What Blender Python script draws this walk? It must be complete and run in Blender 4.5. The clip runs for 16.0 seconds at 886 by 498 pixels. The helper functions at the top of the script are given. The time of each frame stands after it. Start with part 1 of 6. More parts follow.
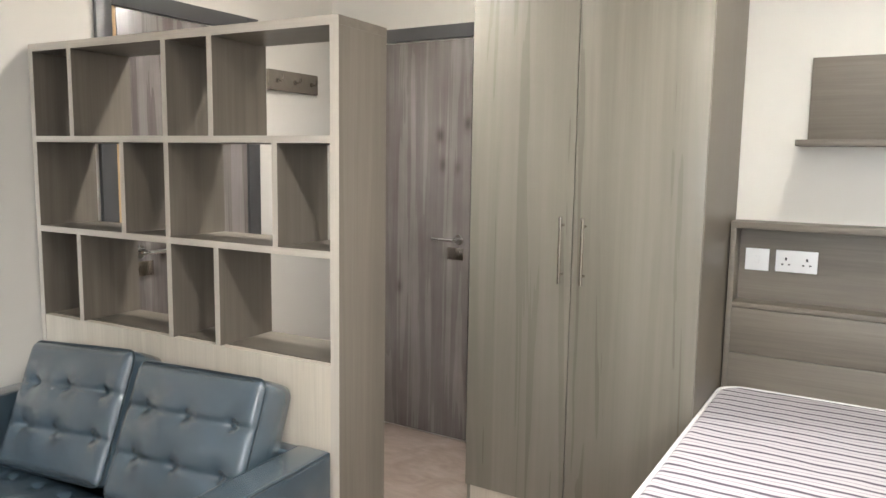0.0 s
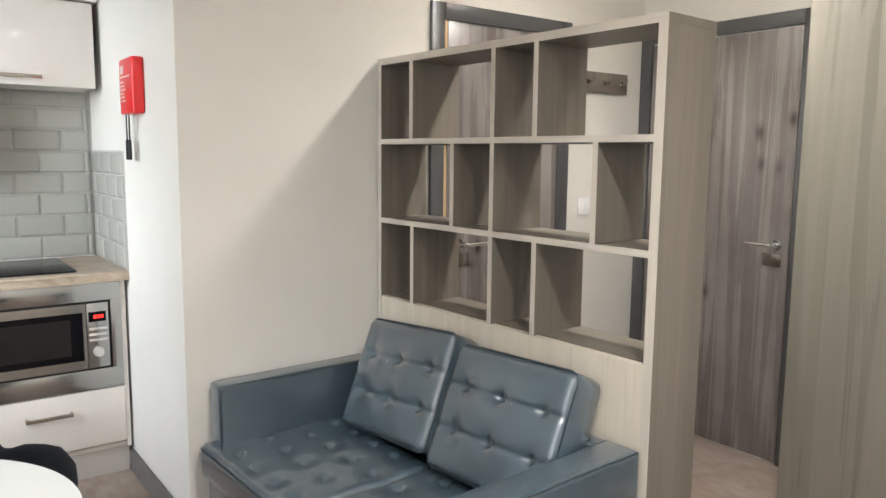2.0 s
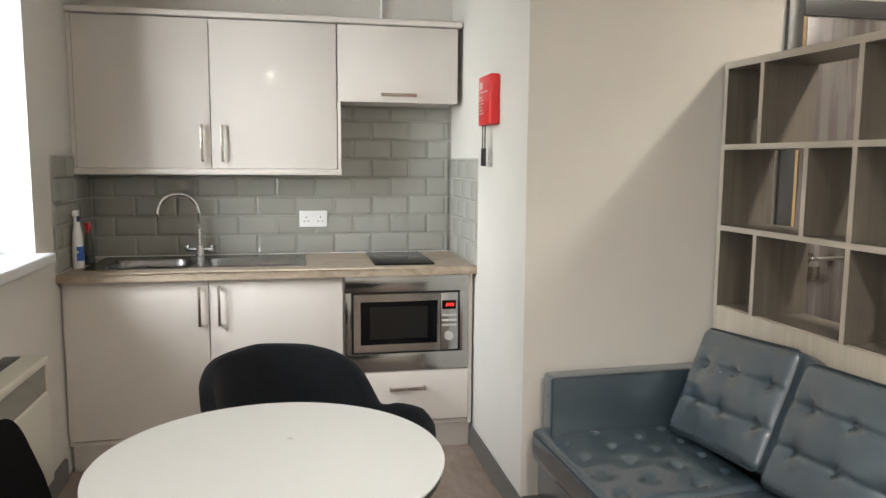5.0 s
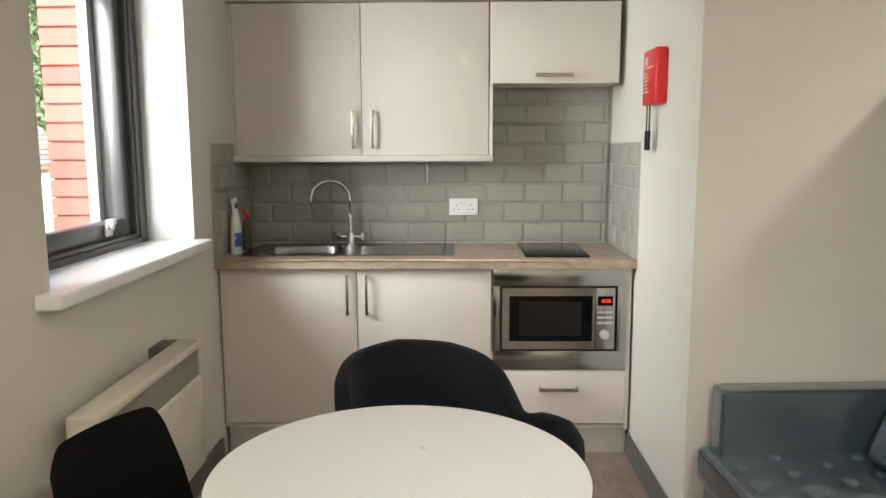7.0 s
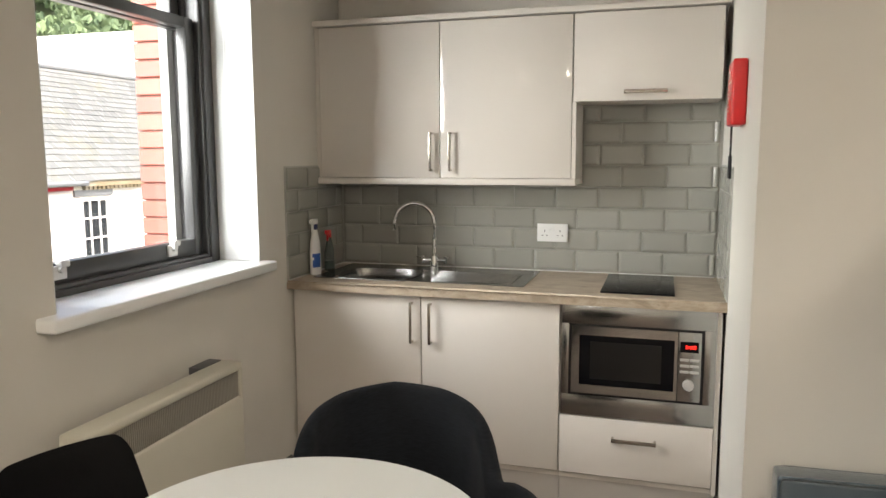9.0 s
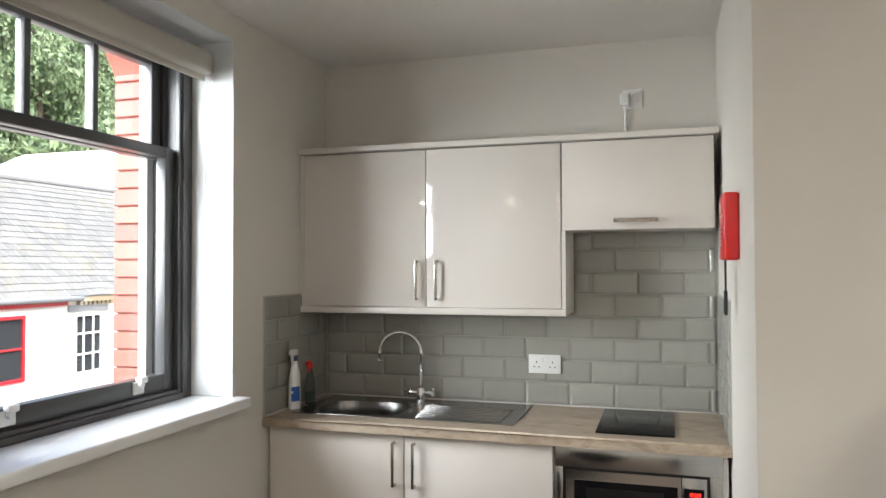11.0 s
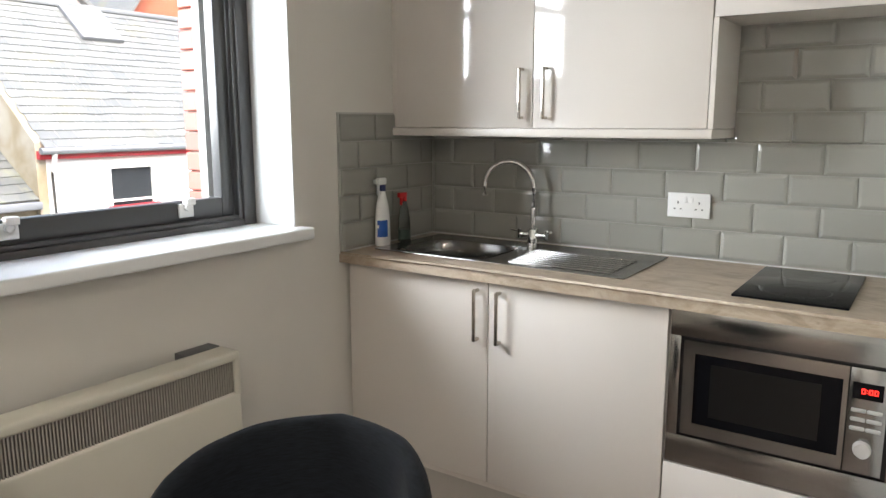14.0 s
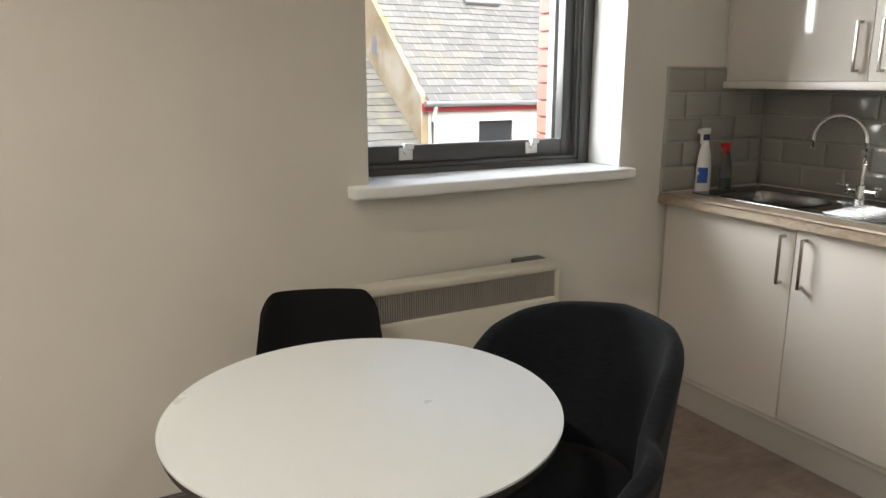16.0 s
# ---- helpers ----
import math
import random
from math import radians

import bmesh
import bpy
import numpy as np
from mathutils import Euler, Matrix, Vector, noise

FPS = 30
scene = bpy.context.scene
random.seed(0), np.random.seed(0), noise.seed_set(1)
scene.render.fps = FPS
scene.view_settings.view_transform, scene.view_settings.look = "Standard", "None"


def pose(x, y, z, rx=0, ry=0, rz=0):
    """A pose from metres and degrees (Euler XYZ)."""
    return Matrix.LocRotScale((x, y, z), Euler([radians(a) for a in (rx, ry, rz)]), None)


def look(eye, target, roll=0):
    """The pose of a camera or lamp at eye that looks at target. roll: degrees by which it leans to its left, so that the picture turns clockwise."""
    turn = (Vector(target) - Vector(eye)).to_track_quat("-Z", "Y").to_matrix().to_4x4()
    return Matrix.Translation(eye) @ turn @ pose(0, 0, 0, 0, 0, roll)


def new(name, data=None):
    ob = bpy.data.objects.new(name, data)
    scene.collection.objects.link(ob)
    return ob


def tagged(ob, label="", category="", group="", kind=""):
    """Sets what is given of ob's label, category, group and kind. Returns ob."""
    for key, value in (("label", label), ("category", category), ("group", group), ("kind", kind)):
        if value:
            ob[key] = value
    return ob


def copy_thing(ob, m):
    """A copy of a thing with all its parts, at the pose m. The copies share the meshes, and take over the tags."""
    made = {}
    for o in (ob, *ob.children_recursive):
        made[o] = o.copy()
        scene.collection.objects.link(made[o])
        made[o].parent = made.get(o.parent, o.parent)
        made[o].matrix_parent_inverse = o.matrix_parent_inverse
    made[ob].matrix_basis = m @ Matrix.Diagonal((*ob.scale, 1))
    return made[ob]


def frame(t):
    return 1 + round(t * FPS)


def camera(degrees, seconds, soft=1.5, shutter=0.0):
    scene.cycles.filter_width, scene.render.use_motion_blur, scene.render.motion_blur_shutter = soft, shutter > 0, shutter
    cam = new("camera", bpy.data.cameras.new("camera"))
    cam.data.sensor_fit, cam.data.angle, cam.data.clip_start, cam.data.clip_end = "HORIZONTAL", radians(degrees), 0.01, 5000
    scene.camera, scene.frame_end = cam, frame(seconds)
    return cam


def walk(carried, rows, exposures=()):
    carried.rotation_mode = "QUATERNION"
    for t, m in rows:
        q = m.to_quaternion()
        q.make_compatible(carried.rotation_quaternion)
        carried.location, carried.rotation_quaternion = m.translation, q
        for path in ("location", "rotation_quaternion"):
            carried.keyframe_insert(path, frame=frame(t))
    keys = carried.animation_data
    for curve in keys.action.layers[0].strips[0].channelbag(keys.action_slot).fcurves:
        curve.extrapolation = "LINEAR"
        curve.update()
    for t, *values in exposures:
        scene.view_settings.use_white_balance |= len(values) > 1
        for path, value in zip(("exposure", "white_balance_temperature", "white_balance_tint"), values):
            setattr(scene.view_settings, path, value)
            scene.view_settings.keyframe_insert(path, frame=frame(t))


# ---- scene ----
cam = camera(62.3, 16.0)
PATH = [
    (0, (-0.5, 1.877, 1.412), (-1.527, 3.576, 1.168), 0.9),
    (0.5, (-0.54, 1.83, 1.415), (-1.704, 3.437, 1.163), 0.9),
    (1, (-0.562, 1.789, 1.412), (-1.844, 3.303, 1.16), 0.7),
    (1.5, (-0.555, 1.778, 1.412), (-1.977, 3.161, 1.16), 0.6),
    (2, (-0.538, 1.787, 1.407), (-2.129, 2.973, 1.154), 0.6),
    (2.5, (-0.513, 1.785, 1.394), (-2.23, 2.78, 1.145), 0.6),
    (3, (-0.494, 1.784, 1.394), (-2.293, 2.622, 1.144), 0.6),
    (3.5, (-0.483, 1.755, 1.396), (-2.334, 2.471, 1.144), 0.7),
    (4, (-0.473, 1.723, 1.398), (-2.362, 2.329, 1.141), 0.7),
    (4.2, (-0.462, 1.741, 1.387), (-2.37, 2.287, 1.139), 0.6),
    (6.3, (-0.479, 1.645, 1.418), (-2.453, 1.826, 1.15), 0.1),
    (6.5, (-0.51, 1.676, 1.412), (-2.489, 1.79, 1.142), -0.0),
    (7, (-0.654, 1.764, 1.393), (-2.635, 1.733, 1.118), -0.2),
    (7.5, (-0.784, 1.864, 1.41), (-2.754, 1.661, 1.134), -0.2),
    (8, (-0.823, 2.018, 1.416), (-2.769, 1.643, 1.15), -0.2),
    (8.5, (-0.861, 2.21, 1.452), (-2.776, 1.702, 1.182), -0.3),
    (9, (-0.914, 2.32, 1.459), (-2.813, 1.745, 1.206), -0.2),
    (9.5, (-0.993, 2.348, 1.522), (-2.893, 1.742, 1.377), -0.2),
    (9.7, (-1.008, 2.353, 1.539), (-2.91, 1.739, 1.467), -0.1),
    (11.8, (-1.202, 2.338, 1.526), (-3.116, 1.759, 1.581), -0.2),
    (12, (-1.268, 2.373, 1.516), (-3.182, 1.792, 1.502), -0.3),
    (12.5, (-1.417, 2.481, 1.466), (-3.308, 1.87, 1.249), -0.4),
    (13, (-1.594, 2.517, 1.414), (-3.455, 1.871, 1.068), -0.1),
    (13.5, (-1.748, 2.521, 1.393), (-3.535, 1.701, 1.03), 0.0),
    (14, (-1.816, 2.533, 1.385), (-3.445, 1.425, 1.039), -0.1),
    (14.5, (-1.823, 2.583, 1.368), (-3.262, 1.238, 1.026), -0.0),
    (15, (-1.79, 2.688, 1.332), (-2.986, 1.128, 0.963), -0.2),
    (15.5, (-1.718, 2.793, 1.327), (-2.743, 1.128, 0.906), -0.1),
    (16, (-1.586, 2.92, 1.363), (-2.522, 1.211, 0.911), 0.1),
]
EXPOSURES = [(0, 2.66, 6100, 10), (0.5, 2.68, 6000, 10), (1.5, 2.68, 6100, 10), (3.5, 2.45, 6300, 10), (6.5, 2.2, 6800, 10), (7, 2.17, 6900, 10), (9, 2.15, 6950, 10), (9.7, 2.15, 6800, 10),
             (11.8, 2.1, 6350, 10), (13, 2.25, 6400, 10), (14, 2.32, 6400, 10), (14.6, 2.25, 6450, 10), (15.5, 2.1, 6650, 10), (16, 2.0, 6750, 10)]
walk(cam, [(t, look(eye, target, roll)) for t, eye, target, roll in PATH], EXPOSURES)

# ---- world, sun, lamps ----
world = bpy.data.worlds.new("world")
scene.world = world
world.use_nodes = True
wn = world.node_tree
wn.nodes.clear()
sky = wn.nodes.new("ShaderNodeTexSky")
sky.sky_type = "NISHITA"
sky.sun_disc = False
sky.sun_elevation = radians(48)
sky.sun_rotation = radians(20)
sky.air_density = 1.0
sky.dust_density = 4.0
bgn = wn.nodes.new("ShaderNodeBackground")
bgn.inputs["Strength"].default_value = 0.15
won = wn.nodes.new("ShaderNodeOutputWorld")
wn.links.new(sky.outputs[0], bgn.inputs[0])
wn.links.new(bgn.outputs[0], won.inputs[0])

sun = new("sun", bpy.data.lights.new("sun", "SUN"))
sun.data.energy = 1.5
sun.data.angle = radians(14)
sun.data.color = (1.0, 0.97, 0.92)
sun.matrix_world = look((0, 0, 30), (-4.0, -14.0, 2.0))

CEIL = 2.54
WIN_Y = 0.71
DOWNLIGHTS = [(-0.75, 1.42), (-0.82, 2.64), (-0.55, 4.0), (-2.2, 4.02)]
LAMP_SHARE = [0.3, 1.3, 0.22, 0.7]
LAMP_WATTS = 10.0
for (lx, ly), share in zip(DOWNLIGHTS, LAMP_SHARE):
    lamp = new("downlight_lamp", bpy.data.lights.new("downlight_lamp", "SPOT"))
    lamp.data.energy = LAMP_WATTS * 3.2 * share
    lamp.data.spot_size = radians(138)
    lamp.data.spot_blend = 1.0
    lamp.data.shadow_soft_size = 0.05
    lamp.data.color = (1.0, 0.955, 0.90)
    lamp.matrix_world = pose(lx, ly, CEIL - 0.012)


sky_side = new("sky_light", bpy.data.lights.new("sky_light", "AREA"))
sky_side.data.shape = "RECTANGLE"
sky_side.data.size = 3.4
sky_side.data.size_y = 3.2
sky_side.data.energy = 225.0
sky_side.data.color = (0.94, 0.975, 1.0)
sky_side.matrix_world = look((-1.35, -1.7, 2.6), (-3.0, 0.6, 1.6))

# sky light in the opening of the second window, behind the start of the walk
V0X, V1X = -0.25, 0.85
sky_two = new("sky_light_two", bpy.data.lights.new("sky_light_two", "AREA"))
sky_two.data.shape = "RECTANGLE"
sky_two.data.size = 1.0
sky_two.data.size_y = 1.36
sky_two.data.energy = 9.0
sky_two.data.color = (0.97, 0.985, 1.0)
sky_two.matrix_world = look(((V0X + V1X) / 2, 0.36, 1.71), ((V0X + V1X) / 2, 3.0, 1.71))


# ---- materials ----
def mat(name, color, rough=0.5, metal=0.0):
    m = bpy.data.materials.new(name)
    m.use_nodes = True
    b = m.node_tree.nodes["Principled BSDF"]
    b.inputs["Base Color"].default_value = (*color, 1)
    b.inputs["Roughness"].default_value = rough
    b.inputs["Metallic"].default_value = metal
    return m


def node(m, kind, **inputs):
    n = m.node_tree.nodes.new(kind)
    for k, v in inputs.items():
        n.inputs[k.replace("_", " ")].default_value = v
    return n


def bsdf(m):
    return m.node_tree.nodes["Principled BSDF"]


def coords(m, scale=(1, 1, 1), rand=0.0):
    """Object coordinates, scaled; rand shifts them from object to object."""
    t = m.node_tree
    tc = t.nodes.new("ShaderNodeTexCoord")
    mp = t.nodes.new("ShaderNodeMapping")
    mp.inputs["Scale"].default_value = scale
    t.links.new(tc.outputs["Object"], mp.inputs["Vector"])
    if rand:
        oi = t.nodes.new("ShaderNodeObjectInfo")
        mu = t.nodes.new("ShaderNodeMath")
        mu.operation = "MULTIPLY"
        mu.inputs[1].default_value = rand
        t.links.new(oi.outputs["Random"], mu.inputs[0])
        t.links.new(mu.outputs[0], mp.inputs["Location"])
    return mp.outputs[0]


def noise_fac(m, vec, scale, detail=4.0, rough=0.55, distort=0.0):
    n = node(m, "ShaderNodeTexNoise", Scale=scale, Detail=detail, Roughness=rough, Distortion=distort)
    m.node_tree.links.new(vec, n.inputs["Vector"])
    return n.outputs["Fac"]


def ramp(m, fac, stops):
    r = m.node_tree.nodes.new("ShaderNodeValToRGB")
    while len(r.color_ramp.elements) < len(stops):
        r.color_ramp.elements.new(0.5)
    for e, (p, c) in zip(r.color_ramp.elements, stops):
        e.position, e.color = p, (*c, 1)
    m.node_tree.links.new(fac, r.inputs[0])
    return r.outputs[0]


def mixc(m, fac, a, b, mode="MIX"):
    x = m.node_tree.nodes.new("ShaderNodeMix")
    x.data_type, x.blend_type = "RGBA", mode
    for sock, v in ((x.inputs["Factor"], fac), (x.inputs["A"], a), (x.inputs["B"], b)):
        if isinstance(v, bpy.types.NodeSocket):
            m.node_tree.links.new(v, sock)
        elif isinstance(v, tuple):
            x.inputs[6 if sock == x.inputs["A"] else 7].default_value = (*v, 1)
        else:
            sock.default_value = v
    return x.outputs[2]


def mixrgb(m, fac, a, b, mode="MIX"):
    x = m.node_tree.nodes.new("ShaderNodeMixRGB")
    x.blend_type = mode
    for i, v in enumerate((fac, a, b)):
        if isinstance(v, bpy.types.NodeSocket):
            m.node_tree.links.new(v, x.inputs[i])
        else:
            x.inputs[i].default_value = (*v, 1) if isinstance(v, tuple) else v
    return x.outputs[0]


def base(m, col):
    m.node_tree.links.new(col, bsdf(m).inputs["Base Color"])


def bump(m, height, strength=0.2, distance=0.002):
    b = node(m, "ShaderNodeBump", Strength=strength, Distance=distance)
    m.node_tree.links.new(height, b.inputs["Height"])
    m.node_tree.links.new(b.outputs[0], bsdf(m).inputs["Normal"])


def rough_from(m, fac, lo, hi):
    r = m.node_tree.nodes.new("ShaderNodeMapRange")
    r.inputs["To Min"].default_value, r.inputs["To Max"].default_value = lo, hi
    m.node_tree.links.new(fac, r.inputs["Value"])
    m.node_tree.links.new(r.outputs[0], bsdf(m).inputs["Roughness"])


def paint(name, color, rough=0.6, vary=0.04):
    """Rolled emulsion or gloss paint: faint blotches and an orange-peel relief."""
    m = mat(name, color, rough)
    v = coords(m)
    big = noise_fac(m, v, 1.6, 3)
    lo = tuple(c * (1 - vary) for c in color)
    hi = tuple(min(1, c * (1 + vary)) for c in color)
    base(m, ramp(m, big, [(0.3, lo), (0.7, hi)]))
    bump(m, noise_fac(m, v, 260, 2), 0.08, 0.0006)
    return m


def laminate(name, dark, mid, light, grain=(1, 1, 1), rough=0.42, streak=1.0):
    """Wood-print laminate; grain has a small value along the way in which the grain runs."""
    m = mat(name, mid, rough)
    fine_v = coords(m, tuple(130 * g if g == 1 else 3.2 for g in grain), 9.0)
    wide_v = coords(m, tuple(17 * g if g == 1 else 0.55 for g in grain), 9.0)
    fine = noise_fac(m, fine_v, 0.8, 5, 0.68, 1.2)
    wide = noise_fac(m, wide_v, 1.0, 3, 0.55, 0.8)
    c1 = ramp(m, wide, [(0.28, dark), (0.5, mid), (0.72, light)])
    c2 = ramp(m, fine, [(0.3, tuple(c * (1 - 0.22 * streak) for c in mid)), (0.7, tuple(min(1, c * (1 + 0.13 * streak)) for c in mid))])
    base(m, mixrgb(m, 0.5, c1, c2))
    bump(m, fine, 0.12, 0.0006)
    rough_from(m, wide, rough - 0.06, rough + 0.08)
    return m


M_WALL = paint("wall_paint", (0.645, 0.618, 0.568), 0.62)
M_CEIL = paint("ceiling_paint", (0.76, 0.74, 0.70), 0.75)
M_WHITE = paint("white_gloss", (0.80, 0.81, 0.805), 0.28, 0.02)
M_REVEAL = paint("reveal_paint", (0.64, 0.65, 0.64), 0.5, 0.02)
M_SKIRT = paint("skirting_grey", (0.125, 0.118, 0.112), 0.4)
M_FRAMEDK = paint("anthracite_paint", (0.072, 0.072, 0.073), 0.33, 0.15)
M_CAB = mat("cabinet_gloss", (0.66, 0.62, 0.575), 0.075)
bsdf(M_CAB).inputs["Specular IOR Level"].default_value = 0.75
bump(M_CAB, noise_fac(M_CAB, coords(M_CAB, (1, 9, 0.8), 3.0), 1.0, 2), 0.008, 0.002)
M_CABMAT = paint("cabinet_carcass", (0.66, 0.62, 0.57), 0.35, 0.02)
M_PLINTH = paint("plinth_laminate", (0.42, 0.39, 0.355), 0.4)
GREY_D, GREY_M, GREY_L = (0.098, 0.084, 0.066), (0.146, 0.127, 0.102), (0.205, 0.182, 0.150)
M_WOODV = laminate("ash_laminate_upright", GREY_D, GREY_M, GREY_L, (1, 1, 0.02))
M_WOODX = laminate("ash_laminate_level", GREY_D, GREY_M, GREY_L, (0.02, 1, 1))
M_WARD = laminate("wardrobe_laminate", (0.155, 0.143, 0.114), (0.207, 0.192, 0.157), (0.268, 0.250, 0.210), (1, 1, 0.02), 0.28, 0.45)
M_EDGE = laminate("light_edging", (0.44, 0.40, 0.345), (0.50, 0.46, 0.40), (0.55, 0.51, 0.45), (1, 1, 0.02))
M_EDGEX = laminate("light_edging_level", (0.44, 0.40, 0.345), (0.50, 0.46, 0.40), (0.55, 0.51, 0.45), (0.02, 1, 1))
M_PANELLT = laminate("light_panel_laminate", (0.50, 0.45, 0.365), (0.57, 0.515, 0.43), (0.63, 0.575, 0.485), (1, 1, 0.02))
M_HEADB = laminate("headboard_laminate", (0.120, 0.104, 0.083), (0.157, 0.137, 0.110), (0.20, 0.176, 0.143), (0.02, 1, 1), 0.5, 1.3)
M_DOOR = laminate("door_veneer", (0.115, 0.101, 0.092), (0.24, 0.216, 0.202), (0.36, 0.335, 0.318), (1, 1, 0.02), 0.26, 1.6)
_k = M_DOOR.node_tree
_vor = node(M_DOOR, "ShaderNodeTexVoronoi", Scale=1.0)
_k.links.new(coords(M_DOOR, (5.5, 5.5, 3.0), 4.0), _vor.inputs["Vector"])
_spot = ramp(M_DOOR, _vor.outputs["Distance"], [(0.03, (0.22, 0.2, 0.18)), (0.13, (0.85, 0.84, 0.83)), (0.2, (1, 1, 1))])
_soft = ramp(M_DOOR, noise_fac(M_DOOR, coords(M_DOOR, (3, 3, 1.6), 2.0), 1.0, 4), [(0.35, (0.62, 0.60, 0.59)), (0.65, (1.0, 1.0, 1.0))])
_src = bsdf(M_DOOR).inputs["Base Color"].links[0].from_socket
base(M_DOOR, mixrgb(M_DOOR, 1.0, mixrgb(M_DOOR, 1.0, _src, _spot, "MULTIPLY"), _soft, "MULTIPLY"))
M_PINE = laminate("pine_lipping", (0.50, 0.34, 0.17), (0.58, 0.41, 0.22), (0.64, 0.47, 0.27), (1, 1, 0.02))

M_STEEL = mat("brushed_steel", (0.50, 0.49, 0.47), 0.3, 1.0)
_f = noise_fac(M_STEEL, coords(M_STEEL, (4, 4, 900)), 1.0, 3)
base(M_STEEL, ramp(M_STEEL, _f, [(0.3, (0.35, 0.345, 0.335)), (0.7, (0.44, 0.435, 0.42))]))
rough_from(M_STEEL, _f, 0.15, 0.23)
M_SINK = mat("sink_steel", (0.27, 0.265, 0.255), 0.2, 1.0)
rough_from(M_SINK, noise_fac(M_SINK, coords(M_SINK, (200, 8, 8)), 1.0, 3), 0.17, 0.30)
M_CHROME = mat("chrome", (0.78, 0.78, 0.78), 0.06, 1.0)
M_NICKEL = mat("satin_nickel", (0.46, 0.42, 0.37), 0.22, 1.0)
M_BLACKGL = mat("black_glass", (0.004, 0.004, 0.005), 0.05)
bsdf(M_BLACKGL).inputs["Specular IOR Level"].default_value = 0.12
M_BLACK = mat("black_plastic", (0.012, 0.012, 0.013), 0.4)
M_GREYPL = mat("grey_plastic", (0.09, 0.09, 0.095), 0.5)
M_PLASTIC = mat("white_plastic", (0.80, 0.80, 0.79), 0.25)
M_HEATER = mat("cream_enamel", (0.60, 0.575, 0.49), 0.35)
M_GRILLE = mat("grille_dark", (0.025, 0.023, 0.02), 0.6)
M_GRILLEBAR = mat("grille_bar", (0.33, 0.31, 0.27), 0.45)
M_RED = mat("red_plastic", (0.62, 0.012, 0.015), 0.3)
M_TAPE = mat("black_webbing", (0.01, 0.01, 0.012), 0.8)
M_GROUT = paint("grout", (0.40, 0.39, 0.36), 0.8)
M_BLIND = mat("blind_fabric", (0.50, 0.475, 0.42), 0.85)
M_LED = mat("led_red", (0.1, 0.0, 0.0), 0.5)
bsdf(M_LED).inputs["Emission Color"].default_value = (1.0, 0.03, 0.02, 1)
bsdf(M_LED).inputs["Emission Strength"].default_value = 1.0

M_LENS = mat("lamp_lens", (0.9, 0.9, 0.9), 0.3)
bsdf(M_LENS).inputs["Emission Color"].default_value = (1.0, 0.88, 0.72, 1)
bsdf(M_LENS).inputs["Emission Strength"].default_value = 260.0

M_GLASS = bpy.data.materials.new("window_glass")
M_GLASS.use_nodes = True
_t = M_GLASS.node_tree
_t.nodes.clear()
_o = _t.nodes.new("ShaderNodeOutputMaterial")
_mx = _t.nodes.new("ShaderNodeMixShader")
_tr = _t.nodes.new("ShaderNodeBsdfTransparent")
_gl = _t.nodes.new("ShaderNodeBsdfGlossy")
_gl.inputs["Roughness"].default_value = 0.01
_mx.inputs[0].default_value = 0.035
_t.links.new(_tr.outputs[0], _mx.inputs[1])
_t.links.new(_gl.outputs[0], _mx.inputs[2])
_t.links.new(_mx.outputs[0], _o.inputs[0])

# wall tiles: glazed, each one a little different
M_TILE = mat("glazed_tile", (0.40, 0.41, 0.375), 0.10)
_oi = M_TILE.node_tree.nodes.new("ShaderNodeObjectInfo")
base(M_TILE, ramp(M_TILE, _oi.outputs["Random"], [(0.0, (0.300, 0.297, 0.268)), (1.0, (0.345, 0.342, 0.310))]))
bump(M_TILE, noise_fac(M_TILE, coords(M_TILE, (1, 1, 1), 5.0), 14, 2), 0.1, 0.002)

# laminate worktop: beige stone print with long soft veins
M_TOP = mat("worktop_laminate", (0.36, 0.28, 0.20), 0.38)
_v = coords(M_TOP, (3.2, 1.6, 3.2))
_n1 = noise_fac(M_TOP, _v, 3.0, 8, 0.65, 1.6)
_n2 = noise_fac(M_TOP, coords(M_TOP, (26, 8, 40)), 1.0, 6, 0.7, 0.6)
_c = ramp(M_TOP, _n1, [(0.30, (0.13, 0.098, 0.066)), (0.45, (0.32, 0.25, 0.18)), (0.56, (0.43, 0.355, 0.27)), (0.70, (0.21, 0.16, 0.112))])
base(M_TOP, mixrgb(M_TOP, 0.35, _c, ramp(M_TOP, _n2, [(0.3, (0.20, 0.15, 0.105)), (0.7, (0.48, 0.40, 0.31))])))

# vinyl floor: mottled brown stone and timber print
M_FLOOR = mat("vinyl_floor", (0.2, 0.15, 0.12), 0.42)
_n1 = noise_fac(M_FLOOR, coords(M_FLOOR, (1.8, 2.8, 1)), 2.2, 7, 0.62, 1.0)
_n2 = noise_fac(M_FLOOR, coords(M_FLOOR, (9, 30, 1)), 1.0, 5, 0.6, 0.5)
_c = ramp(M_FLOOR, _n1, [(0.28, (0.135, 0.098, 0.078)), (0.5, (0.225, 0.172, 0.142)), (0.72, (0.33, 0.27, 0.232))])
base(M_FLOOR, mixrgb(M_FLOOR, 0.3, _c, ramp(M_FLOOR, _n2, [(0.3, (0.13, 0.10, 0.08)), (0.7, (0.31, 0.25, 0.21))])))
bump(M_FLOOR, _n2, 0.1, 0.0008)
rough_from(M_FLOOR, _n1, 0.36, 0.5)

